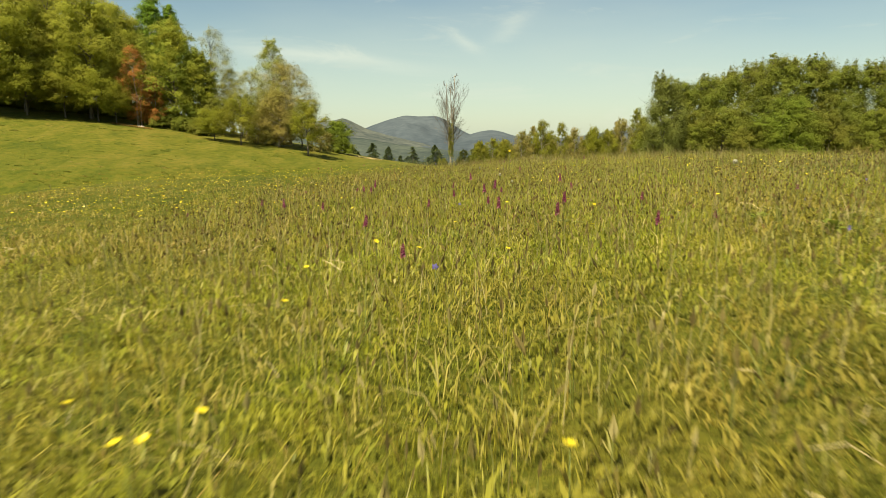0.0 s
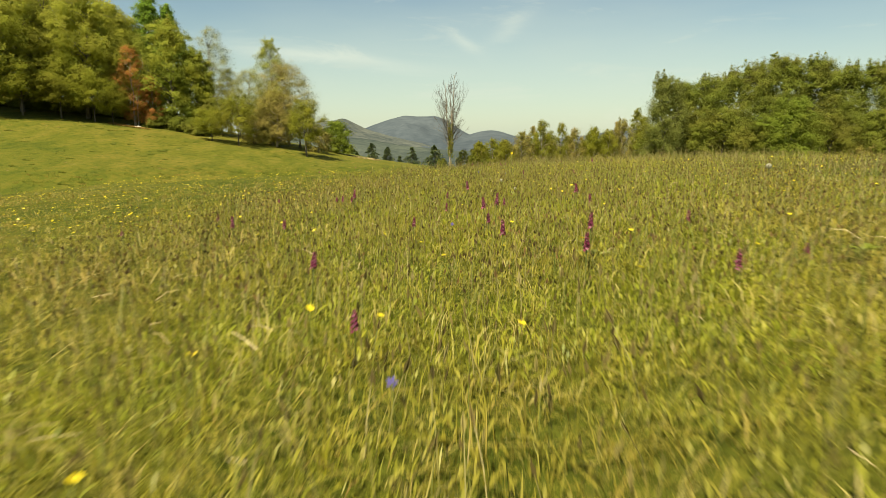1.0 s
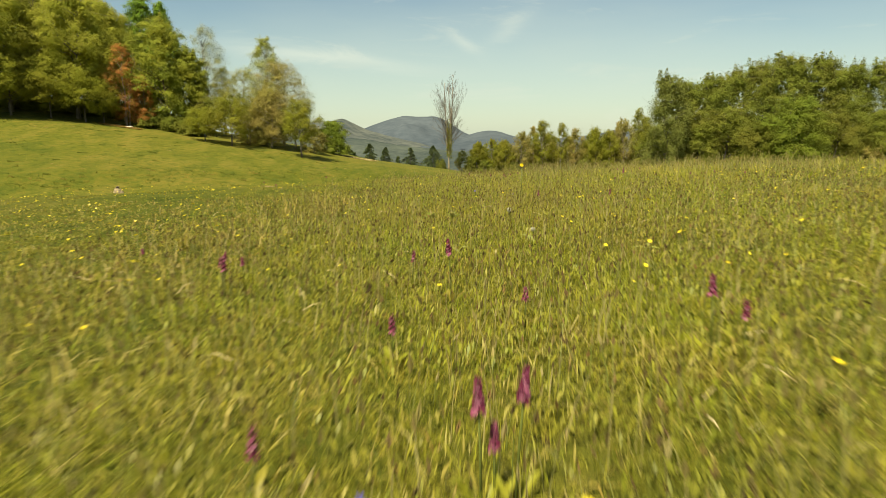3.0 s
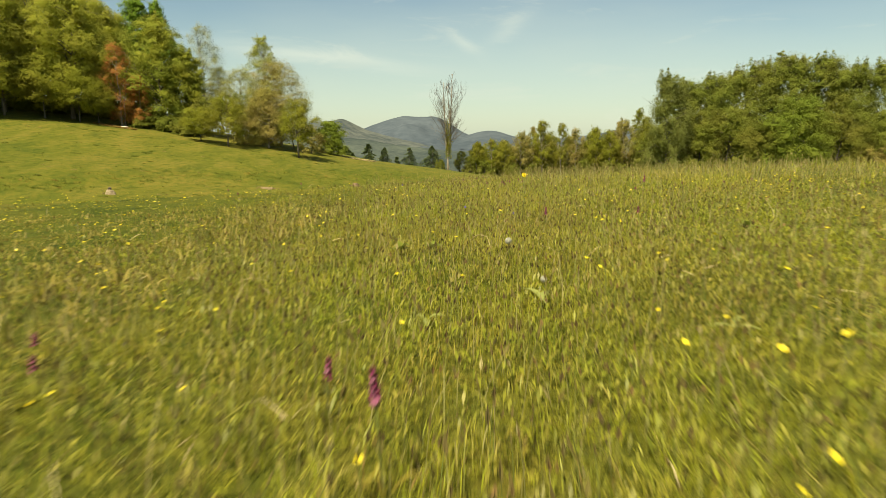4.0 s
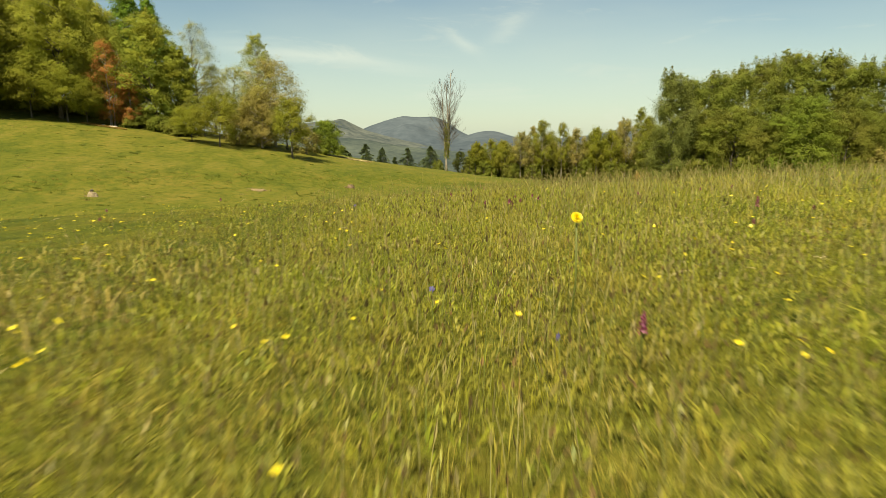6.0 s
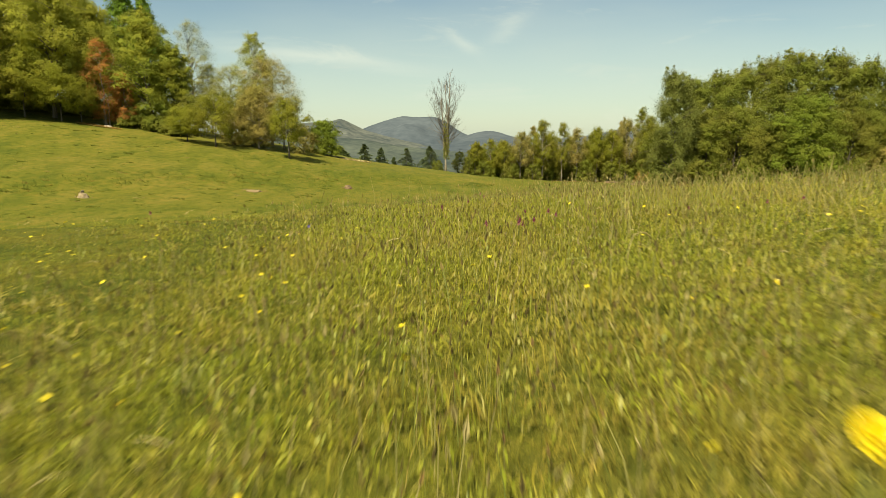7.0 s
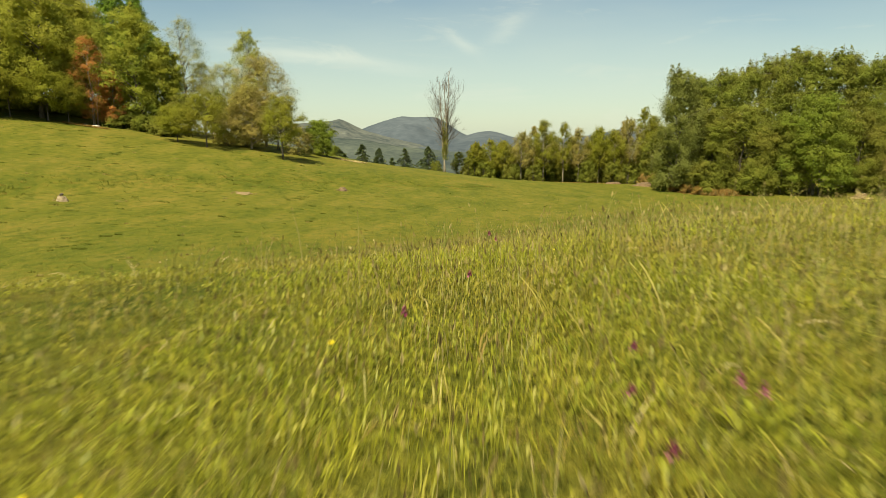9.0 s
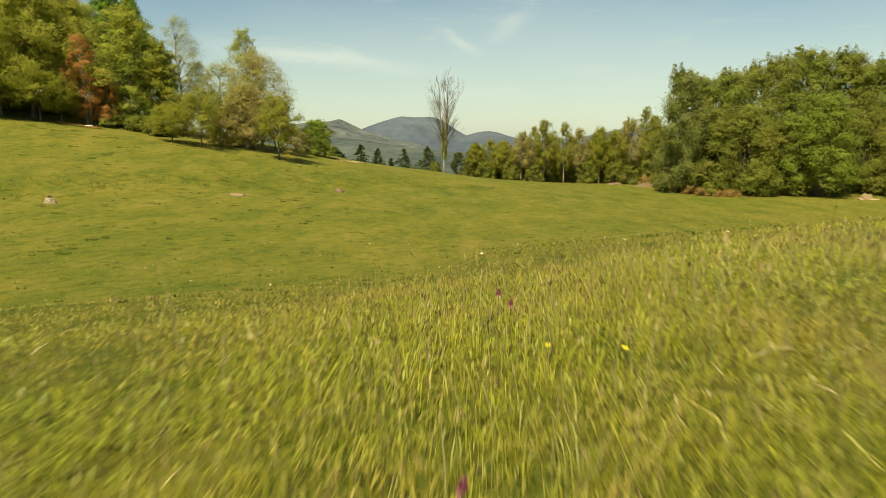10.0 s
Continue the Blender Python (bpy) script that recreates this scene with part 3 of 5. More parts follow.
def bare_tree(height, seed):
    """A short bole parting into upright stems, hardly a leaf open, fine twigs curving up and out."""
    rng = np.random.default_rng(seed)
    root, wood, twigs, buds = new("bare_tree"), Build(), Build(), []

    def limb(p, d, length, r, into, rise, n=4, sides=4, wander=0.06):
        pts, q, dd = [np.array(p, float)], np.array(p, float), np.array(d, float)
        for _ in range(n):
            dd = dd + rng.normal(0, wander, 3) + [0, 0, rise]
            dd /= np.linalg.norm(dd)
            q = q + dd * length / n
            pts.append(q.copy())
        into.tube(pts, [r * (1 - 0.8 * k / n) for k in range(n + 1)], sides)
        return pts

    def on(pts, s):
        i = min(len(pts) - 2, int(s * (len(pts) - 1)))
        return pts[i] + (pts[i + 1] - pts[i]) * (s * (len(pts) - 1) - i), pts[i + 1] - pts[i]

    limb((0, 0, -0.3), (0.02, 0, 1), height * 0.22, height * 0.016, wood, 0.0, 4, 8, 0.02)
    stems = [((-0.24, 0.0), (-0.105, 0.03), 0.74), ((0.10, 0.1), (-0.022, -0.02), 0.82), ((0.30, -0.1), (0.06, 0.02), 0.70), ((-0.05, 0.25), (-0.18, 0.05), 0.56), ((0.2, 0.2), (0.13, 0.0), 0.5)]
    for (sx, sy), (lx, ly), tall in stems:
        stem = limb((sx, sy, height * 0.17), (lx, ly, 1), height * tall, height * 0.0085, wood, 0.05, 9, 7, 0.035)
        count = int(34 * tall)
        for k in range(count):
            s = 0.10 + 0.88 * (k + rng.uniform(0, 1)) / count
            p, run = on(stem, s)
            run = run / np.linalg.norm(run)
            a = rng.uniform(0, 2 * math.pi)
            side = np.array([math.cos(a), math.sin(a), 0])
            long_ = height * (0.06 + 0.185 * math.sin(math.pi * min(1, 0.12 + s * 0.95)) ** 0.8) * rng.uniform(0.6, 1.15)
            branch = limb(p, side * rng.uniform(0.5, 0.9) + run * 0.75, long_, max(0.022, 0.055 * (1 - s)), twigs, 0.16, 4, 4, 0.09)
            for _ in range(7):
                q, run2 = on(branch, rng.uniform(0.2, 1.0))
                w = rng.normal(size=3)
                fine = limb(q, run2 / np.linalg.norm(run2) + w * 0.42 + [0, 0, 0.25], long_ * rng.uniform(0.25, 0.5), 0.016, twigs, 0.08, 2, 3, 0.1)
                buds.append(fine[-1])
                for _ in range(2):
                    q3, run3 = on(fine, rng.uniform(0.3, 0.9))
                    tip = limb(q3, run3 / np.linalg.norm(run3) + rng.normal(size=3) * 0.5 + [0, 0, 0.2], long_ * rng.uniform(0.12, 0.24), 0.011, twigs, 0.05, 1, 3, 0.1)
                    buds.append(tip[-1])
    # long low branches that reach out sideways
    for a, h, long_ in ((0.1, 0.30, 0.26), (3.3, 0.36, 0.2), (0.6, 0.42, 0.17), (2.7, 0.24, 0.15), (4.4, 0.3, 0.15)):
        arm = limb((0, 0, height * h), (math.cos(a), math.sin(a), 0.25), height * long_, 0.05, twigs, 0.06, 5, 4, 0.1)
        for _ in range(9):
            q, run = on(arm, rng.uniform(0.2, 1.0))
            fine = limb(q, run / np.linalg.norm(run) + rng.normal(size=3) * 0.5, height * 0.04, 0.014, twigs, 0.05, 2, 3, 0.1)
            buds.append(fine[-1])
    part("trunk", wood.mesh("bare_tree_stems", PALE_BARK), root)
    part("bare_crown", twigs.mesh("bare_tree_crown", BARK), root)
    b = np.array(buds)[::2]
    part("buds", leaf_mesh("bare_tree_buds", b, rng.normal(size=b.shape), 0.06, BUD, rng), root)
    # ivy and shoots round the lower stems
    n = 1500
    hh = height * rng.beta(1.6, 1.9, n) * 0.42 + 2.4
    a = rng.uniform(0, 2 * math.pi, n)
    rr = 0.30 + np.abs(rng.normal(0, 0.22, n))
    ivy = np.stack([rr * np.cos(a) + 0.1, rr * np.sin(a), hh], 1)
    part("ivy", leaf_mesh("bare_tree_ivy", ivy, ivy * [1, 1, 0] + rng.normal(size=(n, 3)) * 0.4, 0.17, OLIVE, rng), root, "olive-green ivy leaves on the lower stems")
    return tagged(root, "tall bare tree with several pale upright stems", "tree")


KINDS = {
    "oak_olive": dict(core=0.1, fill=0.06, puff=0.86, flat=0.8, leafmat=OAK, barkmat=BARK, leaves=26880, lobes=46, leaf=0.195, low=0.25, label="tall olive-green broadleaf tree at the wood's edge"),
    "oak_dark": dict(core=0.1, fill=0.06, puff=0.86, flat=0.8, leafmat=OAK, barkmat=BARK, leaves=21280, lobes=44, leaf=0.21, low=0.25, label="tall dark green broadleaf tree in the wood"),
    "spire": dict(core=0.05, leafmat=BRIGHT, barkmat=BARK, leaves=11068, lobes=40, leaf=0.26, low=0.2, shape="spire", label="tall narrow fresh green tree above the others"),
    "broad": dict(tips=3, core=0.1, fill=0.05, puff=0.85, flat=0.8, leafmat=SUNNY, barkmat=BARK, leaves=21280, lobes=50, leaf=0.2, low=0.13, shape="round", label="large round fresh green tree at the wood's edge"),
    "russet": dict(shape="spire", fill=0.0, leafmat=RUSSET, barkmat=PALE_BARK, leaves=8625, lobes=40, leaf=0.15, low=0.08, stems=3, label="slender tree with russet leaves and pale stems"),
    "wood_front": dict(core=0.05, fill=0.0, puff=0.95, flat=0.65, leafmat=OLIVE, barkmat=BARK, leaves=14650, lobes=36, leaf=0.19, low=0.36, label="olive-green understorey tree at the wood's edge"),
    "understory": dict(core=0.1, fill=0.12, leafmat=DARK, barkmat=BARK, leaves=6037, lobes=22, leaf=0.24, low=0.02, shape="dome", stems=4, label="dark leafy shrub under the wood's edge", category="shrub"),
    "poplar": dict(leafmat=PALEGREEN, barkmat=BARK, leaves=13000, lobes=44, leaf=0.17, low=0.2, shape="spire", label="tall narrow poplar with grey-green leaves"),
    "sparse": dict(fill=0.2, leafmat=GREYGREEN, barkmat=BARK, leaves=11000, lobes=40, leaf=0.13, low=0.22, shape="spire", label="slender thinly leaved grey-green tree"),
    "birch": dict(core=0.02, fill=0.1, leafmat=BROWNISH, barkmat=PALE_BARK, leaves=17000, lobes=50, leaf=0.145, low=0.15, shape="round", label="birch with fine bronze young leaves"),
    "light": dict(core=0.03, fill=0.05, leafmat=OLIVE, barkmat=BARK, leaves=9500, lobes=26, leaf=0.13, low=0.30, label="small round yellow-green orchard tree on the slope"),
    "dense_bush": dict(core=0.06, fill=0.12, leafmat=FRESH, barkmat=BARK, leaves=9660, lobes=34, leaf=0.17, low=0.03, shape="dome", label="dense green bushy tree at the field's edge"),
    "midshrub": dict(fill=0.12, leafmat=BROWNISH, barkmat=BARK, leaves=4427, lobes=20, leaf=0.17, low=0.04, shape="dome", stems=4, label="brownish-green shrub at the field's edge", category="shrub"),
    "row_green": dict(tips=2, core=0.04, fill=0.05, puff=0.95, flat=1.3, leafmat=OLIVE, barkmat=PALE_BARK, leaves=7000, lobes=30, leaf=0.16, low=0.3, shape="spire", label="green young tree in the row along the field"),
    "row_brown": dict(tips=2, core=0.05, fill=0.04, puff=0.95, flat=1.4, leafmat=BROWNISH, barkmat=PALE_BARK, leaves=6000, lobes=30, leaf=0.14, low=0.34, shape="spire", stems=1, label="thin bronze-leaved tree in the row along the field"),
    "row_shrub": dict(fill=0.05, puff=0.9, flat=1.2, leafmat=DARK, barkmat=BARK, leaves=4400, lobes=20, leaf=0.15, low=0.03, shape="dome", stems=4, label="olive-green shrub below the row of trees", category="shrub"),
    "grove_back": dict(tips=5, core=0.13, fill=0.08, puff=0.95, flat=0.9, leafmat=GROVE, barkmat=BARK, leaves=24640, lobes=46, leaf=0.205, low=0.04, label="tall green broadleaf tree in the grove"),
    "willow": dict(tips=3, core=0.1, fill=0.1, puff=0.85, flat=1.6, leafmat=GREYWILLOW, barkmat=BARK, leaves=23000, lobes=46, leaf=0.18, low=0.08, droop=0.25, label="tall drooping willow at the grove's edge"),
    "grove_front": dict(core=0.11, fill=0.05, puff=0.9, flat=0.8, leafmat=DARK, barkmat=BARK, leaves=16500, lobes=46, leaf=0.2, low=0.06, shape="dome", label="olive-green tree at the grove's edge"),
    "hazel": dict(core=0.1, fill=0.03, puff=0.82, flat=0.65, leafmat=FRESH, barkmat=BARK, leaves=23000, lobes=60, leaf=0.21, low=0.12, shape="dome", stems=4, label="large bright green hazel at the grove's edge"),
    "grove_low": dict(core=0.08, fill=0.12, leafmat=DARK, barkmat=BARK, leaves=6439, lobes=24, leaf=0.22, low=0.02, shape="dome", stems=4, label="leafy green shrub at the foot of the grove", category="shrub"),
    "bramble": dict(fill=0.0, puff=0.8, flat=1.5, leafmat=RUST, barkmat=BARK, leaves=2600, lobes=20, leaf=0.13, low=0.02, shape="dome", stems=5, label="low bramble with rusty dry leaves", category="bramble"),
    "thin_wood": dict(fill=0.05, leafmat=DARK, barkmat=BARK, leaves=2600, lobes=26, leaf=0.2, low=0.45, stems=3, label="thin dark-stemmed tree of the wood behind"),
    "row_back": dict(core=0.12, fill=0.3, leafmat=DARK, barkmat=BARK, leaves=4000, lobes=30, leaf=0.24, low=0.02, shape="spire", label="olive-green tree behind the row along the field"),
}


def stand(kind, spots, group, variants=2):
    """Plants of one kind: (x, y, top height, width) each; a few are grown, the rest are turned and scaled copies of them."""
    rng = np.random.default_rng(len(kind) * 7 + len(spots))
    grown = []
    for k, (x, y, top, width) in enumerate(spots):
        z = gz(x, y) - 0.05
        h = max(0.8, top - z)
        spec = dict(KINDS[kind])
        near = min(grown, key=lambda g: abs(math.log((h / g[1]) / (width / g[2])))) if grown else None
        if k < variants or not 0.72 < (h / near[1]) / (width / near[2]) < 1.4:
            name = "shrub" if spec.get("category") == "shrub" else "bramble" if kind == "bramble" else "tree"
            ob = broadleaf(name, h, width, seed=sum(map(ord, kind)) + 31 * k, **spec)
            ob.location = (x, y, z)
            tagged(ob, group=group)
            grown.append((ob, h, width))
        else:
            ob, h0, w0 = grown[k % len(grown)]
            if not 0.72 < (h / h0) / (width / w0) < 1.4:
                ob, h0, w0 = near
            copy_thing(ob, Matrix.LocRotScale((x, y, z), Euler((0, 0, rng.uniform(0, 6.28))), (width / w0, width / w0, h / h0)))


stand("oak_olive", [(-76.3, 94.0, 22.6, 12.5), (-75.0, 100.0, 23.8, 12.2), (-66.6, 104.0, 23.0, 11.5), (-66.6, 116.0, 22.3, 9.5), (-80.4, 92.0, 21.5, 12.3)], "trees of the wood", 3)
stand("oak_dark", [(-75.3, 109.0, 25.0, 12.1), (-68.7, 114.0, 23.6, 10.4), (-90.1, 126.0, 27.8, 17), (-81.0, 130.0, 27.4, 17), (-69.7, 128.0, 20.3, 12.8), (-95.1, 115.0, 26.6, 15.1)], "trees of the wood")
stand("spire", [(-63.4, 120.0, 25.7, 7.4), (-60.7, 122.0, 24.3, 5.4)], "trees of the wood", 2)
stand("poplar", [(-42.4, 126.0, 18.6, 6.4)], "slender trees", 1)
stand("broad", [(-54.1, 109.0, 19.4, 11.4), (-50.3, 110.0, 14.4, 6.6)], "trees of the wood")
stand("russet", [(-59.0, 104.8, 14.7, 4.6), (-56.4, 106.0, 9.8, 3.0)], "russet trees")
stand("wood_front", [(-72.8, 97.0, 12.8, 10.1), (-68.5, 100.0, 11.6, 9.5), (-63.9, 101.5, 11.1, 8.6), (-77.7, 94.0, 12.9, 9.9), (-61.7, 103.0, 8.5, 5.8)], "trees of the wood")
stand("understory", [(-82.0, 104.0, 6.5, 7.0), (-78, 105.0, 6.7, 5.8), (-75.5, 107.0, 6.3, 5.8), (-73, 110.0, 6.3, 5.8), (-70.6, 112.0, 6.4, 5.9), (-66.8, 113.5, 6.5, 5.9), (-63.4, 114.5, 6.3, 5.9),
                     (-56.2, 108.0, 4.8, 6.0), (-51.7, 107.0, 3.6, 5.4), (-48.5, 105.5, 2.2, 4.6)], "shrubs under the wood")
stand("sparse", [(-53.2, 124.0, 20.6, 7.6), (-50.6, 125.0, 13.0, 5.4), (-44.3, 118.5, 12.0, 7.2)], "slender trees", 3)
stand("birch", [(-34.8, 112.0, 12.8, 9.4), (-34.3, 104.0, 7.5, 6.0)], "birches")
stand("light", [(-27.8, 98.4, 5.7, 5.8), (-38.2, 97.2, 5.9, 6.7), (-43.2, 99.0, 4.6, 5.4)], "orchard trees on the slope", 3)
stand("thin_wood", [(-40.5, 108.0, 5.5, 5.5), (-37.2, 110.0, 6.0, 5.5), (-32.0, 110.0, 5.4, 5.0), (-46.0, 108.5, 6.5, 5.5), (-43.0, 112.0, 7.5, 5.5)], "thin trees behind the orchard trees", 2)
stand("dense_bush", [(-27.3, 117.0, 2.7, 5.4)], "bushy trees", 1)
stand("midshrub", [(-37.8, 103.0, 3.3, 4.8), (-36.2, 106.0, 2.5, 4.9), (-28.4, 108.0, 1.5, 4.0), (65.4, 112.6, -1.8, 5.5)], "shrubs at the field's edge")
stand("row_green", [(-1.2, 147.0, -1.5, 3.7), (5.1, 149.0, -1.0, 4.5), (2.3, 153.0, -0.9, 5.1), (13.8, 150.0, 3.4, 5.5), (18.2, 150.0, 2.9, 3.9), (25.8, 150.0, 1.9, 5.1),
                    (29.2, 151.0, 1.1, 5.4), (38.8, 165.0, 6.6, 4.1), (37.1, 150.0, 4.3, 5.5)], "trees of the row", 4)
stand("row_brown", [(8.8, 148.0, 0.9, 4.8), (11.7, 152.0, 2.0, 3.9), (21.4, 150.0, 1.7, 5.1), (32.8, 152.0, 3.9, 4.8), (17.2, 156.0, -1.2, 5.1), (32.3, 156.0, 3.2, 3.5)], "trees of the row", 3)
stand("row_back", [(-0.5, 158, -2.5, 6), (5.5, 160, -1.5, 6.5), (10.5, 158, -1, 6), (16, 162, 0.5, 6.5), (21.5, 160, -0.5, 6.5), (27, 161, 0, 7), (32, 163, 1, 7), (40, 158, 3, 7), (36, 142, 0.5, 6)], "trees of the row", 3)
stand("understory", [(-1.0, 152.5, -4.6, 5.0), (4.0, 153.0, -4.4, 5.5), (8.5, 152.5, -4.2, 5.0), (13.0, 154.0, -3.8, 5.5), (17.5, 153.5, -4.0, 5.0), (22.5, 154.0, -3.8, 5.5), (27.0, 154.0, -3.8, 5.0), (31.5, 155.0, -3.5, 5.5), (36.0, 154.0, -3.2, 5.5)], "shrubs behind the row")
stand("row_shrub", [(-4.4, 144.0, -3.4, 3.5), (0.7, 144.0, -5.5, 3.7), (6.6, 145.0, -6.0, 4.2), (11.4, 146.0, -6.1, 3.8), (22.6, 146.0, -5.2, 4.4), (27.9, 146.0, -5.5, 3.7),
                    (30.9, 144.0, -5.9, 4.1), (33.2, 130.0, -5.0, 4.7), (-9.0, 139.0, -5.0, 2.5), (-2.5, 142.0, -4.5, 2.6)], "shrubs below the row", 3)
stand("grove_back", [(38.0, 125.0, 10.1, 9.5), (43.0, 128.0, 11.2, 10.8), (49.7, 134.0, 13.1, 12.5), (56.7, 138.0, 15.1, 13.5), (63.4, 140.0, 16.3, 13.5), (68.7, 138.0, 15.9, 12.5),
                     (73.6, 136.0, 14.4, 11.2), (78.5, 134.0, 14.6, 13.8), (83.1, 130.0, 13.2, 13.8)], "trees of the grove", 4)
stand("willow", [(32.9, 118.0, 10.9, 8.6)], "trees of the grove", 1)
stand("grove_front", [(43.9, 120.0, 4.7, 10.4), (49.9, 118.0, 2.4, 8.4), (38.6, 119.0, 2.4, 7.8), (62.5, 119.0, 4.6, 8.3), (69.2, 116.0, 4.5, 9.8)], "trees of the grove", 3)
stand("hazel", [(53.6, 115.5, 6.7, 12.2)], "trees of the grove", 1)
stand("grove_low", [(36.4, 116.0, -3.9, 6.2), (44.6, 115.5, -4.3, 7.0), (33.0, 121.0, -4.1, 4.7), (62.4, 117.0, -4.3, 5.2), (65.9, 113.0, -4.1, 7.5)], "shrubs of the grove", 2)
stand("bramble", [(34.1, 115.4, -7.5, 3.0), (36.3, 114.4, -7.9, 3.5), (39.7, 113.9, -8.2, 3.5), (32.9, 136.0, -7.2, 4.3), (35.2, 113.6, -8.0, 2.6), (37.6, 113.4, -8.2, 2.4), (33.2, 118.2, -7.0, 2.8)], "brambles", 2)

for k, (x, y, top, width) in enumerate([(-32.0, 150.0, -2.6, 2.8), (-31.1, 175.0, -2.4, 5.0), (-27.1, 178.0, -3.5, 4.2), (-20.1, 178.0, -3.5, 5.2), (-23.9, 180.0, -6.1, 2.2), (-12.7, 165.0, -2.7, 5.0)]):
    z = gz(x, y)
    tree = spruce("spruce", top - z, width, 50 + k, "small dark green spruce behind the field's rim")
    tree.location = (x, y, z)
    tagged(tree, group="spruces")

tree = bare_tree(12.8 - gz(-7.2, 138.0), 8)
tree.location = (-7.2, 138.0, gz(-7.2, 138.0))


# ================= meadow =================
rng = np.random.default_rng(11)


def in_view(x, y, extra=0.5):
    """The wedge of meadow that lies ahead of the way."""
    return (x > -0.80 * y - extra - 0.1) & (x < 0.67 * y + extra)


def thinning(x, y):
    """The sward is short on the flank that falls to the pasture."""
    t = np.clip((-x - 0.9 - 0.12 * np.maximum(0, 11 - y)) / 2.4, 0, 1)
    brow_side = np.clip((y - 12.2) / 1.8, 0, 1) * np.clip((0.2 - x) / 1.2, 0, 1)
    return (1 - 0.55 * t * t * (3 - 2 * t)) * (1 - 0.3 * brow_side)


def blades(name, n, spread, heights, widths, lean, mat, label, around=False):
    """One object of grass in tufts: n blades, each bent, in two faces; a tuft shares height, breadth and lean."""
    tufts = n // 16
    tx, ty = spread(tufts)
    one = rng.integers(0, tufts, n)
    loose = rng.uniform(0, 1, n) < 0.3
    sx, sy = spread(n)
    wide = rng.uniform(0.012, 0.045, tufts)[one] * (1 + np.abs(tx[one]) * 0.12)
    x = np.where(loose, sx, tx[one] + rng.normal(0, 1, n) * wide)
    y = np.where(loose, sy, ty[one] + rng.normal(0, 1, n) * wide)
    tall = np.where(loose, rng.uniform(0.6, 1.0, n), rng.uniform(0.55, 1.3, tufts)[one])
    thick = np.where(loose, 1.0, rng.choice([0.7, 0.9, 1.2, 1.8], tufts, p=[0.32, 0.38, 0.22, 0.08])[one])
    common = rng.uniform(0, 2 * math.pi, tufts)[one]
    keep = (in_view(x, y) != around) & (rng.uniform(0, 1, n) < 1 - 0.6 * (1 - thinning(x, y)) * np.clip((y - 5) / 5, 0, 1))
    x, y, tall, thick, common = x[keep], y[keep], tall[keep], thick[keep], common[keep]
    n = len(x)
    z = ground_z(x, y) - 0.01
    h = rng.gamma(7, 1 / 7, n) * rng.uniform(*heights, n) * tall
    clump = 0.78 + 0.45 * (0.5 + 0.5 * np.sin(x * 2.1 + 1.3 * np.sin(y * 1.7)) * np.sin(y * 2.6 + np.sin(x * 3.1)))
    h = np.minimum(h * clump, heights[1] * 1.35) * (1 + 0.15 * np.clip((y - 10) / 4, 0, 1) + 0.28 * np.clip((y - 12) / 2, 0, 1) * np.clip(x + 0.8, 0, 1)) * thinning(x, y)
    w = rng.uniform(*widths, n) * thick
    a = common + rng.normal(0, 1.1, n)
    d = np.stack([np.cos(a), np.sin(a), np.zeros(n)], 1)
    face = a + 1.57 + rng.normal(0, 0.6, n)
    side = np.stack([np.cos(face), np.sin(face), np.zeros(n)], 1) * w[:, None] / 2
    b = rng.gamma(2, lean / 2, n)[:, None] * h[:, None]
    p0 = np.stack([x, y, z], 1)
    up = np.array([0, 0, 1.0]) * h[:, None]
    p1 = p0 + up * 0.55 + d * b * 0.3
    p2 = p0 + up * np.clip(1 - 0.35 * b / np.maximum(h[:, None], 1e-3), 0.35, 1) + d * b
    v = np.stack([p0 - side * 0.6, p0 + side * 0.6, p1 + side, p1 - side, p2], 1).reshape(-1, 3)
    i = np.arange(n)[:, None] * 5
    f = np.concatenate([i + [0, 1, 2, 3], i + [3, 2, 4]], 1).ravel()
    starts = (np.arange(n)[:, None] * 7 + [0, 4]).ravel()
    tagged(new(name, mesh_arrays(name, v, f, starts, mat)), label, "grass", kind="stuff")


def strip(half, y0, y1):
    return lambda n: (rng.uniform(-half, half, n), rng.uniform(y0, y1, n))


blades("grass", 175000, strip(1.1, -0.1, 17.5), (0.026, 0.080), (0.0015, 0.0040), 0.85, BLADE, "yellow-green meadow grass")
blades("grass", 62000, lambda n: (rng.uniform(1.1, 3.5, n), rng.uniform(0.6, 19, n)), (0.030, 0.088), (0.003, 0.0071), 1.05, BLADE, "yellow-green meadow grass")
blades("grass", 52000, lambda n: (-0.7 - 2.8 * rng.uniform(0, 1, n) ** 0.8, rng.uniform(0.6, 19, n)), (0.026, 0.076), (0.0025, 0.006), 1.15, FLANK, "short olive-green grass on the falling flank")
blades("grass", 27000, lambda n: (rng.uniform(3.5, 13, n), rng.uniform(2, 24, n)), (0.05, 0.125), (0.007, 0.015), 1.0, BLADE, "yellow-green meadow grass")
blades("grass", 27000, lambda n: (rng.uniform(-13, -3.5, n), rng.uniform(2, 24, n)), (0.04, 0.10), (0.006, 0.013), 1.1, FLANK, "short olive-green grass on the falling flank")
blades("grass", 6000, lambda n: (rng.uniform(-16, 16, n), rng.uniform(-12, 18, n)), (0.06, 0.15), (0.015, 0.03), 0.8, BLADE, "yellow-green meadow grass", True)


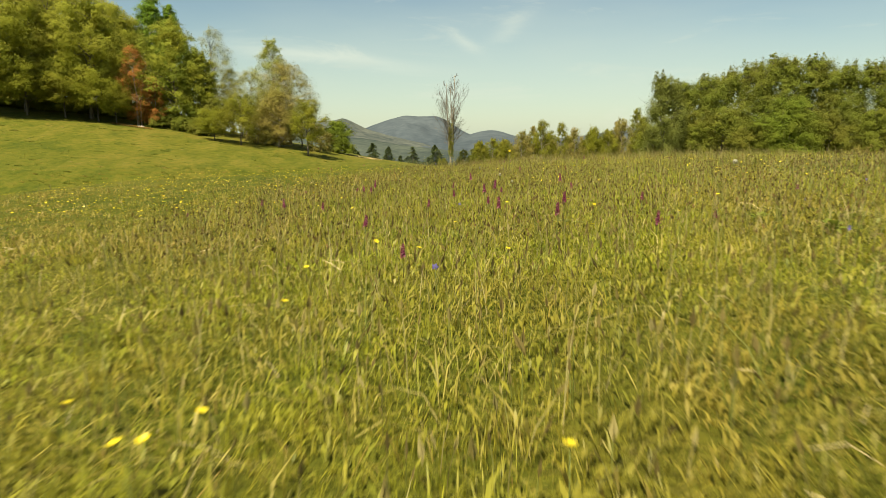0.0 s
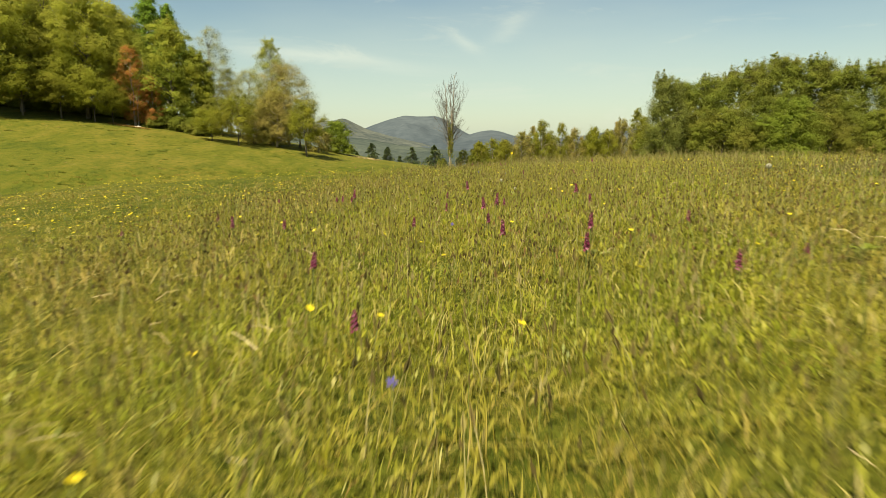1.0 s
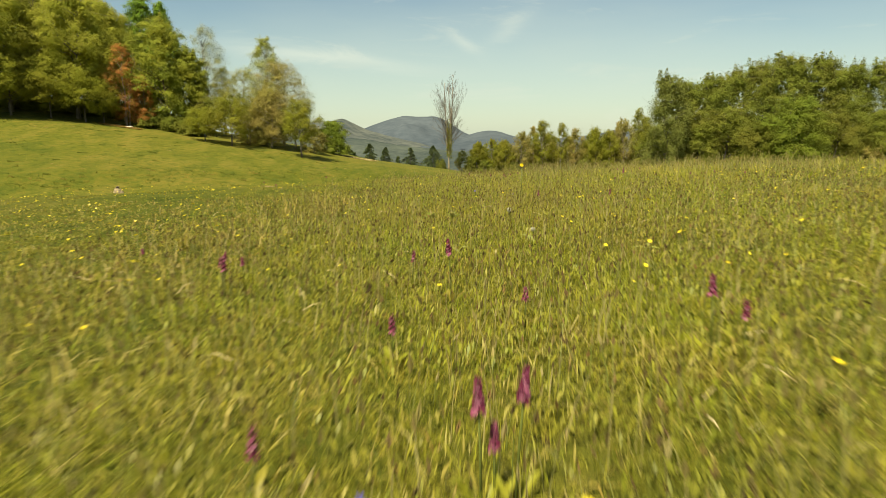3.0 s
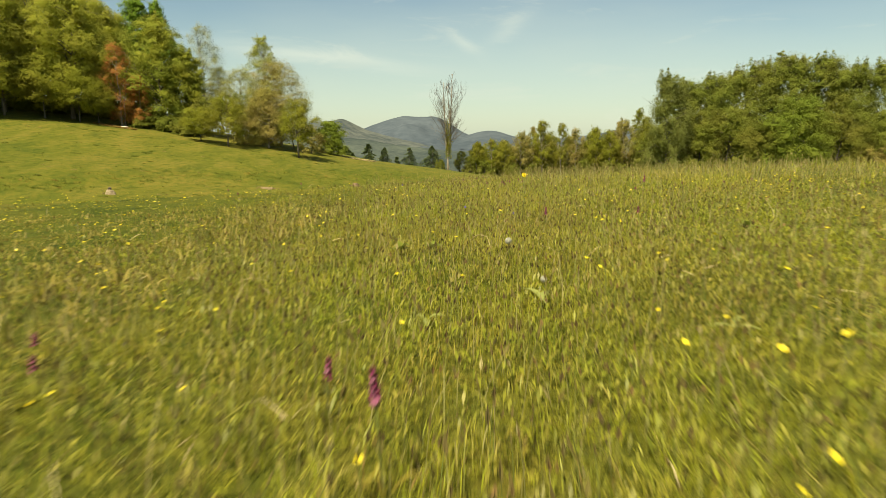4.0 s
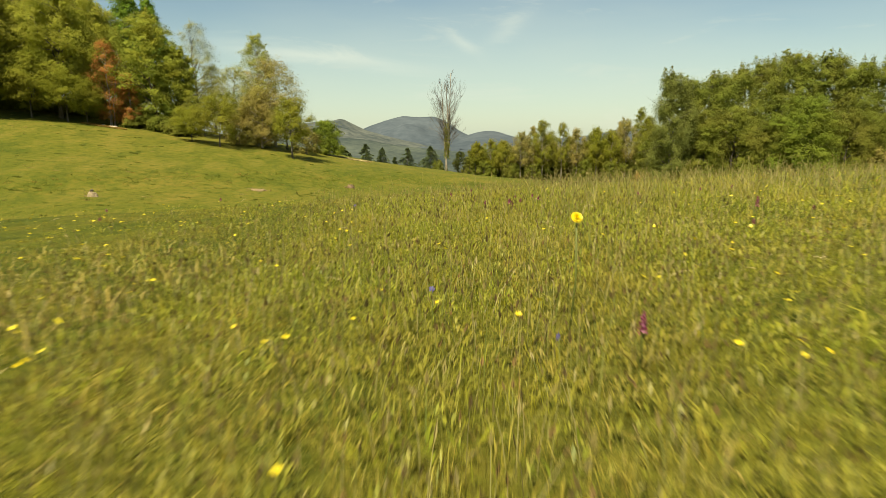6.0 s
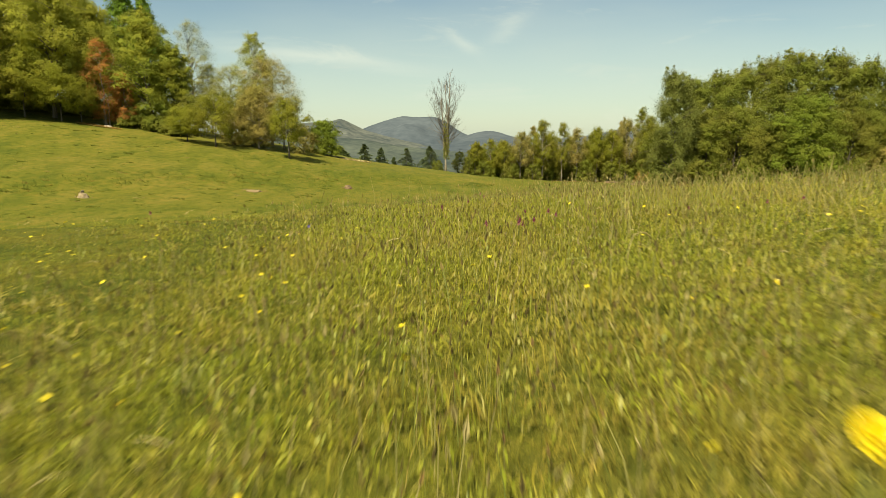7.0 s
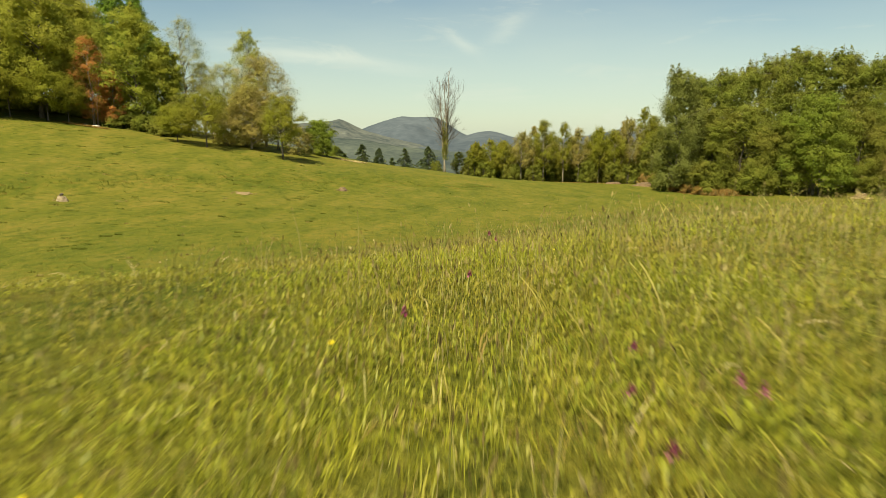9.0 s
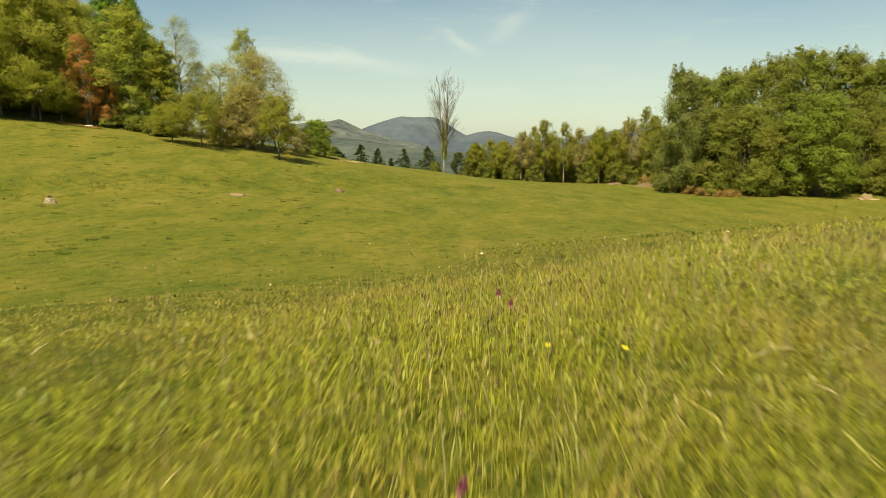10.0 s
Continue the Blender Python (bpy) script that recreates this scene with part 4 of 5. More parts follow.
blades("grass", 26000, lambda n: (rng.uniform(-7.5, -1.2, n), rng.uniform(3.0, 10.8, n)), (0.05, 0.13), (0.004, 0.009), 0.9, BROWN_BLADE, "brownish flowering grass on the falling flank")
blades("grass", 8000, strip(1.9, 0.9, 4.8), (0.035, 0.10), (0.002, 0.005), 1.2, PALE_BLADE, "pale drying grass in the meadow")


def herbs(n):
    """Broad low leaves between the grass: dock, plantain, clover."""
    x = rng.normal(0.5, 1.35, n)
    y = rng.uniform(0.0, 17.5, n)
    groups = rng.integers(0, n // 14, n)
    x, y = x[groups] + rng.normal(0, 0.05, n), y[groups] + rng.normal(0, 0.05, n)
    keep = in_view(x, y)
    x, y = x[keep], y[keep]
    n = len(x)
    h = rng.uniform(0.01, 0.065, n)
    a, lift = rng.uniform(0, 2 * math.pi, n), rng.uniform(0.5, 1.45, n)
    out = np.stack([np.cos(a) * np.cos(lift), np.sin(a) * np.cos(lift), np.sin(lift)], 1)
    side = np.stack([-np.sin(a), np.cos(a), np.zeros(n)], 1)
    length, w = rng.uniform(0.018, 0.055, n)[:, None], rng.uniform(0.0017, 0.0050, n)[:, None]
    p0 = np.stack([x, y, ground_z(x, y) + h - 0.02], 1)
    mid = p0 + out * length * 0.5
    tip = p0 + out * length - np.array([0, 0, 1]) * length * 0.25
    v = np.stack([p0, mid + side * w, tip, mid - side * w], 1).reshape(-1, 3)
    tagged(new("meadow_herbs", mesh_arrays("meadow_herbs", v, np.arange(4 * n), np.arange(n) * 4, HERB)), "broad green leaves among the grass", "herbs", kind="stuff")


herbs(125000)


def seed_stalks(n, brow=False, weeds=False):
    """Thin upright stalks with brown and straw-coloured seed heads."""
    x = np.r_[rng.normal(0, 1.2, n // 2), rng.uniform(-8, 8, n - n // 2)]
    y = np.r_[rng.uniform(0.2, 16.5, n // 2), rng.uniform(1, 20, n - n // 2)]
    if brow:  # thicker along the brow
        x, y = rng.uniform(-1.7, 6.5, n), rng.uniform(12.8, 17.5, n)
    if weeds:  # plantain and sorrel, all over the meadow
        y = 2.5 + 7.5 * rng.uniform(0, 1, n) ** 0.8
        x = rng.uniform(-0.55, 0.66, n) * y
    keep = in_view(x, y) & (rng.uniform(0, 1, n) < (thinning(x, y) * 2 - 1) * 0.85 + 0.15)
    x, y = x[keep], y[keep]
    n = len(x)
    h = rng.uniform(0.06, 0.165, n) * (1 - 0.35 * ((y > 11.5) & (x < 0.6))) * np.where(rng.uniform(0, 1, n) < 0.10, 1.3, 1)
    h = np.where(np.abs(x) < 0.3, np.minimum(h, 0.2), h) * (1 + 0.3 * np.clip((y - 8) / 5, 0, 1))
    h = h * (rng.choice([1.0, 1.25, 1.7], n, p=[0.6, 0.3, 0.1]) if brow else 1.0)
    a = rng.uniform(0, 2 * math.pi, n)
    h = h * (np.where(x < 0.6, 1.35, 1.0) if brow else thinning(x, y) ** 0.7)
    d = np.stack([np.cos(a), np.sin(a), np.zeros(n)], 1) * (rng.gamma(2, 0.11, n) * h)[:, None]
    f = rng.uniform(0, math.pi, n)
    s = np.stack([np.cos(f), np.sin(f), np.zeros(n)], 1)
    w = (0.0010 + 0.0004 * np.abs(x))[:, None]
    p0 = np.stack([x, y, ground_z(x, y) - 0.01], 1)
    up = np.array([0, 0, 1.0])
    p1, p2 = p0 + up * h[:, None] * 0.6 + d * 0.4, p0 + up * h[:, None] + d
    v = np.stack([p0 - s * w, p0 + s * w, p1 + s * w, p1 - s * w, p2 + s * w * 0.6, p2 - s * w * 0.6], 1).reshape(-1, 3)
    i = np.arange(n)[:, None] * 6
    faces = np.concatenate([i + [0, 1, 2, 3], i + [3, 2, 4, 5]], 1).ravel()
    tagged(new("grass_stalks", mesh_arrays("grass_stalks", v, faces, np.arange(2 * n) * 4, STALK)), "thin straw-coloured grass stalks", "grass", kind="stuff")
    # heads: three crossed slim rhombs
    along = p2 - p1
    along /= np.linalg.norm(along, axis=1, keepdims=True)
    size = (rng.uniform(0.010, 0.020, n) if weeds else rng.uniform(0.012, 0.032, n))[:, None]
    hw = (size * (rng.uniform(0.2, 0.32, n) if weeds else rng.uniform(0.09, 0.22, n))[:, None]) * (1 + 0.06 * np.abs(x))[:, None]
    quads = []
    for k in range(2):
        t = np.stack([np.cos(f + k * 1.57), np.sin(f + k * 1.57), np.zeros(n)], 1)
        quads.append(np.stack([p2 - along * size * 0.3, p2 + along * size * 0.25 + t * hw, p2 + along * size, p2 + along * size * 0.25 - t * hw], 1))
    v = np.concatenate(quads).reshape(-1, 3)
    tagged(new("grass_seed_heads", mesh_arrays("grass_seed_heads", v, np.arange(len(v)), np.arange(len(v) // 4) * 4, DRYGRASS if brow else WEED if weeds else SEED)), "pale straw-coloured grass seed heads" if brow else "dark brown plantain and sorrel heads" if weeds else "brown and straw-coloured grass seed heads", "grass", kind="stuff")


seed_stalks(17000)
seed_stalks(2600, True)
seed_stalks(7000, weeds=True)


def leaning_straws(n):
    """Long pale haulms that bow to one side, out of the taller grass at the brow."""
    pick = np.random.default_rng(77)
    x, y = pick.uniform(0.1, 3.2, n), pick.uniform(11.6, 16.2, n)
    keep = (pick.uniform(0, 1, n) < 0.25 + 0.25 * x) & (x > 0.1)
    x, y = x[keep], y[keep]
    n = len(x)
    length = pick.uniform(0.16, 0.30, n)
    lean = np.where(pick.uniform(0, 1, n) < 0.8, -1, 1) * pick.uniform(0.12, 0.38, n)
    back = pick.normal(0, 0.2, n)
    rings = []
    for k in range(6):
        u = k / 5
        bow = 0.6 * u + 0.8 * u * u
        rings.append((np.stack([x + lean * bow * length, y + back * bow * length, ground_z(x, y) - 0.01 + length * (u - 0.18 * u * u)], 1),
                      (0.0019 if k < 4 else 0.0024 if k == 4 else 0.0005)))
    v = np.stack([p + np.array([e * w, 0, 0]) for p, w in rings for e in (-1, 1)], 1).reshape(-1, 3)
    i = np.arange(n)[:, None] * 12
    faces = np.concatenate([i + [2 * k, 2 * k + 1, 2 * k + 3, 2 * k + 2] for k in range(5)], 1).ravel()
    tagged(new("leaning_straws", mesh_arrays("leaning_straws", v, faces, np.arange(5 * n) * 4, PALE_BLADE)), "long pale straws leaning out of the grass", "grass", kind="stuff")


leaning_straws(200)


def lying_straws(n):
    """Dry stems of last year, lying and leaning in the grass."""
    x, y = rng.normal(0, 1.7, n), rng.uniform(0.1, 15.5, n)
    keep = in_view(x, y) & (np.abs(x) > 0.3)
    x, y = x[keep], y[keep]
    n = len(x)
    a, rise = rng.uniform(0, 2 * math.pi, n), rng.uniform(0.0, 0.4, n)
    d = np.stack([np.cos(a) * np.cos(rise), np.sin(a) * np.cos(rise), np.sin(rise)], 1)
    length = rng.gamma(6, 0.011, n)[:, None]
    p0 = np.stack([x, y, ground_z(x, y) + rng.uniform(0.02, 0.075, n)], 1)
    p2 = p0 + d * length
    p1 = (p0 + p2) / 2 + np.stack([np.zeros(n), np.zeros(n), rng.uniform(0.0, 0.18, n)], 1) * length
    f = rng.uniform(0, 2 * math.pi, n)
    s = np.cross(d, np.stack([np.cos(f), np.sin(f), np.ones(n)], 1)) * rng.uniform(0.0005, 0.0012, n)[:, None]
    v = np.stack([p0 - s, p0 + s, p1 + s, p1 - s, p2 + s * 0.5, p2 - s * 0.5], 1).reshape(-1, 3)
    i = np.arange(n)[:, None] * 6
    faces = np.concatenate([i + [0, 1, 2, 3], i + [3, 2, 4, 5]], 1).ravel()
    tagged(new("dry_stems", mesh_arrays("dry_stems", v, faces, np.arange(2 * n) * 4, STRAW)), "dry straw stems lying in the grass", "grass", kind="stuff")


lying_straws(1100)


def dock(size, seed, leaves=11, mat=None, name="dock_plant", label="rosette of broad dark green dock leaves", group="dock plants in the meadow"):
    """A rosette of long broad leaves, arching out from one root."""
    r, b, root = np.random.default_rng(seed), Build(), new(name)
    for k in range(leaves):
        b = Build()
        a, lift, long_ = k * 2.4 + r.uniform(-0.3, 0.3), r.uniform(0.5, 1.25), size * r.uniform(0.6, 1.1)
        o, sd = Vector((math.cos(a), math.sin(a), 0)), Vector((-math.sin(a), math.cos(a), 0))
        pts, width = [], long_ * r.uniform(0.13, 0.2)
        for q in range(6):
            t = q / 5
            c = o * long_ * t * math.cos(lift) * (1 + 0.4 * t) + Vector((0, 0, 0.01 + long_ * (t * math.sin(lift) - 0.45 * t * t)))
            w = width * math.sin(math.pi * min(1, 0.08 + 0.9 * t) ** 0.8)
            pts += [tuple(c - sd * w + Vector((0, 0, w * 0.45))), tuple(c), tuple(c + sd * w + Vector((0, 0, w * 0.45)))]
        b.add(pts, [[q * 3 + s, q * 3 + s + 1, q * 3 + s + 4, q * 3 + s + 3] for q in range(5) for s in (0, 1)])
        part("leaf", b.mesh("broad_leaf", mat or DOCK), root)
    return tagged(root, label, name.replace("_", " "), group)


docks = [dock(0.082, 61), dock(0.072, 62)]
for k, (x, y, turn) in enumerate([(-0.36, 7.62, 0), (-0.20, 7.65, 1), (1.42, 2.6, 2), (1.3, 3.0, 3), (1.6, 8.0, 2)]):
    m = Matrix.LocRotScale((x, y, gz(x, y) + 0.02), Euler((0, 0, turn)), (1 + 0.08 * (k % 3),) * 3)
    if k < 2:
        docks[k].matrix_basis = m
    else:
        copy_thing(docks[k % 2], m)


pale = dock(0.075, 71, 3, PALE_LEAF, "broadleaf_weed", "low weed with broad pale green leaves", "pale-leaved weeds")
pale.location = (-0.11, 6.33, gz(-0.11, 6.33) + 0.02)
for x, y, k in ((0.29, 6.55, 1.15), (0.80, 6.12, 0.9), (0.46, 3.27, 1.2), (0.54, 11.05, 1.0)):
    copy_thing(pale, Matrix.LocRotScale((x, y, gz(x, y) + 0.02), Euler((0, 0, x * 9)), (k,) * 3))


def nodding_stalk(span, high, turn, x, y):
    """A dry stalk that arches over under its own seed head."""
    root, b = new("nodding_stalk"), Build()
    pts = [(0, 0, -0.01), (0.004, 0, high * 0.55), (span * 0.25, 0, high * 0.93), (span * 0.6, 0, high), (span, 0, high * 0.88)]
    b.tube(pts, [0.0016, 0.0015, 0.0014, 0.0013, 0.001], 5)
    part("stem", b.mesh("stalk_stem", STRAW), root)
    b = Build()
    b.tube([pts[3], (span * 0.8, 0, high * 0.97), pts[4], (span * 1.12, 0, high * 0.76)], [0.0016, 0.0034, 0.0032, 0.0008], 6)
    part("seed_head", b.mesh("stalk_head", DRYGRASS), root, "dry straw-coloured seed head")
    root.matrix_basis = Matrix.LocRotScale((x, y, gz(x, y)), Euler((0, 0, turn)), None)
    return tagged(root, "dry arching stalk nodding over the grass", "grass stalk", "nodding stalks")


for span, high, turn, x, y in ((0.09, 0.125, 2.9, 0.12, 7.45), (0.10, 0.15, 0.3, 0.75, 11.1), (0.09, 0.16, 0.5, 1.25, 5.1), (0.11, 0.17, 0.4, 2.3, 15.6), (0.10, 0.16, 2.6, 1.7, 15.2)):
    nodding_stalk(span, high, turn, x, y)


def pasture_turf(n):
    """Short grazed grass on the pasture beyond the brow, as upright tips."""
    y = 15 + 75 * rng.uniform(0, 1, n) ** 1.5
    x = rng.uniform(-0.85, 0.72, n) * (y - 4) + 0
    keep = ground_z(x, y) < -0.5
    x, y = x[keep], y[keep]
    n = len(x)
    far = np.minimum((y - 10) / 40, 1)
    h = rng.uniform(0.02, 0.06, n) * (1 + 0.4 * far)
    w = rng.uniform(0.010, 0.022, n) * (0.5 + far)
    a, f = rng.uniform(0, 6.28, n), rng.uniform(0, 3.14, n)
    s = np.stack([np.cos(f), np.sin(f), np.zeros(n)], 1) * w[:, None]
    p = np.stack([x, y, ground_z(x, y) - 0.01], 1)
    tip = p + np.stack([np.cos(a) * 1.3, np.sin(a) * 1.3, np.ones(n)], 1) * h[:, None]
    v = np.stack([p - s, p + s, tip], 1).reshape(-1, 3)
    tagged(new("pasture_grass", mesh_arrays("pasture_grass", v, np.arange(3 * n), np.arange(n) * 3, SHORT)), "short grazed green pasture grass", "grass", kind="stuff")


pasture_turf(110000)


def tussocks(name, n, place, sizes, mat, label, thick=26, wide=1.0):
    """Tufts dotted over the pasture slope, thickest along the bank."""
    V = []
    for k in range(n):
        x, y = place()
        r, m = rng.uniform(*sizes) * (0.5 + y / 110), thick
        a = rng.uniform(0, 6.28, m)
        q = r * np.sqrt(rng.uniform(0, 1, m))
        px, py = x + q * np.cos(a) * 1.5, y + q * np.sin(a)
        h = rng.uniform(0.05, 0.16, m) * (0.6 + r)
        f = rng.uniform(0, 3.14, m)
        s = np.stack([np.cos(f), np.sin(f), np.zeros(m)], 1) * rng.uniform(0.012, 0.035, m)[:, None] * wide
        p = np.stack([px, py, ground_z(px, py) - 0.01], 1)
        tip = p + np.stack([np.cos(a) * 0.5, np.sin(a) * 0.5, np.ones(m)], 1) * h[:, None]
        V.append(np.stack([p - s, p + s, tip], 1).reshape(-1, 3))
    v = np.concatenate(V)
    tagged(new(name, mesh_arrays(name, v, np.arange(len(v)), np.arange(len(v) // 3) * 3, mat)), label, "grass", kind="stuff")


def on_slope():
    while True:
        y = rng.uniform(24, 106)
        x = rng.uniform(-0.82, 0.62) * y
        if gz(x, y) < 4 and not (x > 20 and y > 80):
            return x, y


def on_hillside():
    y = rng.uniform(46, 100)
    return -y * rng.uniform(0.2, 0.8), y


def on_bank():
    x = rng.uniform(-48, 2)
    return x, 69.5 + 0.95 * (x + 38) * (1 if x < -14 else 0.6) + (0 if x < -14 else 9.1) + rng.normal(0, 2.0)


tussocks("tussocks", 600, on_slope, (0.08, 0.36), TUFT, "dark green grass tussocks on the pasture")
tussocks("tussocks", 75, on_hillside, (0.16, 0.42), SOFT_TUFT, "large dark grass tussocks dotted over the hillside", 60, 1.5)
tussocks("tussocks", 300, on_bank, (0.15, 0.7), TUFT, "dark green tussocks along the bank")
tussocks("dry_tufts", 170, on_slope, (0.05, 0.22), DRYGRASS, "pale dry grass tufts on the pasture")
tussocks("dry_tufts", 50, on_bank, (0.08, 0.35), RUST, "reddish dry tufts along the bank")


# ================= flowers =================
def orchid(height, florets, seed, label, spike=0.052):
    """Early purple orchid: stem, sheathing leaves, and a spike of lipped florets."""
    r = np.random.default_rng(seed)
    root = new("orchid")
    b = Build()
    bend = r.normal(0, 0.004, 2)
    b.tube([(0, 0, -0.01), (bend[0] * 0.4, bend[1] * 0.4, height * 0.5), (bend[0], bend[1], height * 0.98)], [0.0026, 0.0022, 0.0012], 5)
    part("stem", b.mesh("orchid_stem", STEM), root)
    for k in range(4):
        b, a = Build(), k * 1.7 + r.uniform(0, 0.5)
        ln, wd = r.uniform(0.05, 0.085), r.uniform(0.007, 0.010)
        c, s0 = math.cos(a), math.sin(a)
        row = []
        for t in (0, 0.35, 0.7, 1):
            out, up = ln * (0.15 + 0.75 * t), 0.012 + ln * (1.25 * t - 0.65 * t * t)
            w = wd * (0.45 + 1.9 * t * (1 - t)) * (0.05 if t == 1 else 1)
            row += [(c * out - s0 * w, s0 * out + c * w, up), (c * out, s0 * out, up - w * 0.5), (c * out + s0 * w, s0 * out - c * w, up)]
        b.add(row, [[q, q + 1, q + 4, q + 3] for q in (0, 1, 3, 4, 6, 7)])
        part("leaf", b.mesh("orchid_leaf", HERB), root)
    b = Build()
    top = height
    for k in range(florets):
        t = k / florets
        z, a = top - spike * (1 - t), k * 2.4 + r.uniform(-0.3, 0.3)
        size = 0.0088 * (1.0 - 0.45 * t) * r.uniform(0.85, 1.15)
        cx, cy = bend[0] * (0.7 + 0.3 * t), bend[1] * (0.7 + 0.3 * t)
        o = Vector((math.cos(a), math.sin(a), 0.15))
        sd, up = Vector((-math.sin(a), math.cos(a), 0)), Vector((0, 0, 1))
        p = Vector((cx, cy, z)) + o * size * 0.45
        # three-lobed lip, hood and two wings
        for pts in ((p, p + o * size * 0.7 + sd * size * 0.75 - up * size * 0.5, p + o * size * 0.8 - up * size * 1.1, p + o * size * 0.7 - sd * size * 0.75 - up * size * 0.5),
                    (p, p + sd * size * 0.4 + up * size * 0.4, p + o * size * 0.5 + up * size * 0.8, p - sd * size * 0.4 + up * size * 0.4),
                    (p, p + sd * size * 0.9 + up * size * 0.25, p + sd * size * 0.8 + up * size * 0.8, p + up * size * 0.3),
                    (p, p - sd * size * 0.9 + up * size * 0.25, p - sd * size * 0.8 + up * size * 0.8, p + up * size * 0.3)):
            b.add([tuple(q) for q in pts], [[0, 1, 2, 3]])
    part("flower_spike", b.mesh("orchid_spike", PETAL_P, False), root, "purple flower spike")
    return tagged(root, label, "orchid", "orchids in the meadow")


def buttercup(height, across_, seed, label):
    r = np.random.default_rng(seed)
    root, b = new("buttercup"), Build()
    lean = r.normal(0, 0.006, 2)
    b.tube([(0, 0, -0.01), (lean[0] * 0.3, lean[1] * 0.3, height * 0.55), (lean[0], lean[1], height)], [0.0011, 0.0010, 0.0008], 4)
    b.tube([(lean[0] * 0.2, lean[1] * 0.2, height * 0.45), (lean[0] - 0.02, lean[1] + 0.015, height * 0.72)], [0.0008, 0.0005], 4)
    part("stem", b.mesh("buttercup_stem", STEM), root)
    b = Build()
    a, p, pts, faces = r.uniform(0, 6), Vector((0, 0, height * 0.45)), [(0, 0, height * 0.45)], []
    for q in (-0.7, 0, 0.7):
        d, e = Vector((math.cos(a + q), math.sin(a + q), 0.35)), Vector((-math.sin(a + q), math.cos(a + q), 0)) * 0.005
        pts += [tuple(p + d * 0.018 + e), tuple(p + d * 0.038), tuple(p + d * 0.018 - e)]
        faces.append([0, len(pts) - 3, len(pts) - 2, len(pts) - 1])
    b.add(pts, faces)
    part("leaf", b.mesh("buttercup_leaf", HERB, False), root)
    b = Build()
    tilt = Matrix.Rotation(r.uniform(0.1, 0.6), 3, Vector((r.normal(), r.normal(), 0.01)).normalized())
    c, R = Vector((lean[0], lean[1], height)), across_ / 2
    for k in range(5):
        a = k * 1.2566
        d, e = Vector((math.cos(a), math.sin(a), 0)), Vector((-math.sin(a), math.cos(a), 0))
        pts = [Vector((0, 0, 0)), d * R * 0.55 + e * R * 0.5 + Vector((0, 0, R * 0.22)), d * R * 0.95 + e * R * 0.42 + Vector((0, 0, R * 0.52)),
               d * R * 1.02 + Vector((0, 0, R * 0.5)), d * R * 0.95 - e * R * 0.42 + Vector((0, 0, R * 0.52)), d * R * 0.55 - e * R * 0.5 + Vector((0, 0, R * 0.22))]
        b.add([tuple(c + tilt @ q) for q in pts], [[0, 1, 2, 3], [0, 3, 4, 5]])
    knob = [tilt @ Vector((math.cos(w) * R * 0.25, math.sin(w) * R * 0.25, R * 0.2)) + c for w in (0, 1.05, 2.1, 3.14, 4.2, 5.2)] + [c + tilt @ Vector((0, 0, R * 0.42))]
    b.add([tuple(q) for q in knob], [[q, (q + 1) % 6, 6] for q in range(6)])
    part("blossom", b.mesh("buttercup_blossom", PETAL_Y, False), root, "glossy yellow blossom")
    return tagged(root, label, "buttercup", "buttercups in the meadow")


def scatter_copies(protos, spots, low, high, sampler, shrink=0.0):
    for k, (x, y) in enumerate(spots):
        ob = protos[k % len(protos)]
        m = Matrix.LocRotScale((x, y, gz(x, y)), Euler((sampler.normal(0, 0.06), sampler.normal(0, 0.06), sampler.uniform(0, 6.28))), (sampler.uniform(low, high) * (1 - shrink * min(1, max(0, (y - 7) / 5))),) * 3)
        if ob.get("placed"):
            copy_thing(ob, m)
        else:
            ob.matrix_basis = m
            ob["placed"] = 1


mix = np.random.default_rng(5)
spikes = [(orchid(0.165, 26, 1, "short purple orchid with a dense flower spike"), 0.165), (orchid(0.195, 28, 2, "purple orchid with a slim flower spike"), 0.195),
          (orchid(0.235, 32, 3, "tall purple orchid with a dense flower spike"), 0.235)]

slight = [(orchid(h, 11, 5 + k, "slight purple orchid with few open flowers", 0.026), h) for k, h in enumerate((0.11, 0.145, 0.18))]


def set_heads(protos, spots, below):
    """Flowers whose heads stand at the given places: the prototype nearest in height, scaled to reach."""
    for x, y, z in spots:
        tall = max(0.07, z + below - gz(x, y))
        ob, own = min(protos, key=lambda q: abs(math.log(tall / q[1])))
        m = Matrix.LocRotScale((x, y, gz(x, y)), Euler((mix.normal(0, 0.015), mix.normal(0, 0.015), mix.uniform(0, 6.28))), (1, 1, tall / own))
        if ob.get("placed"):
            copy_thing(ob, m)
        else:
            ob.matrix_basis = m
            ob["placed"] = 1


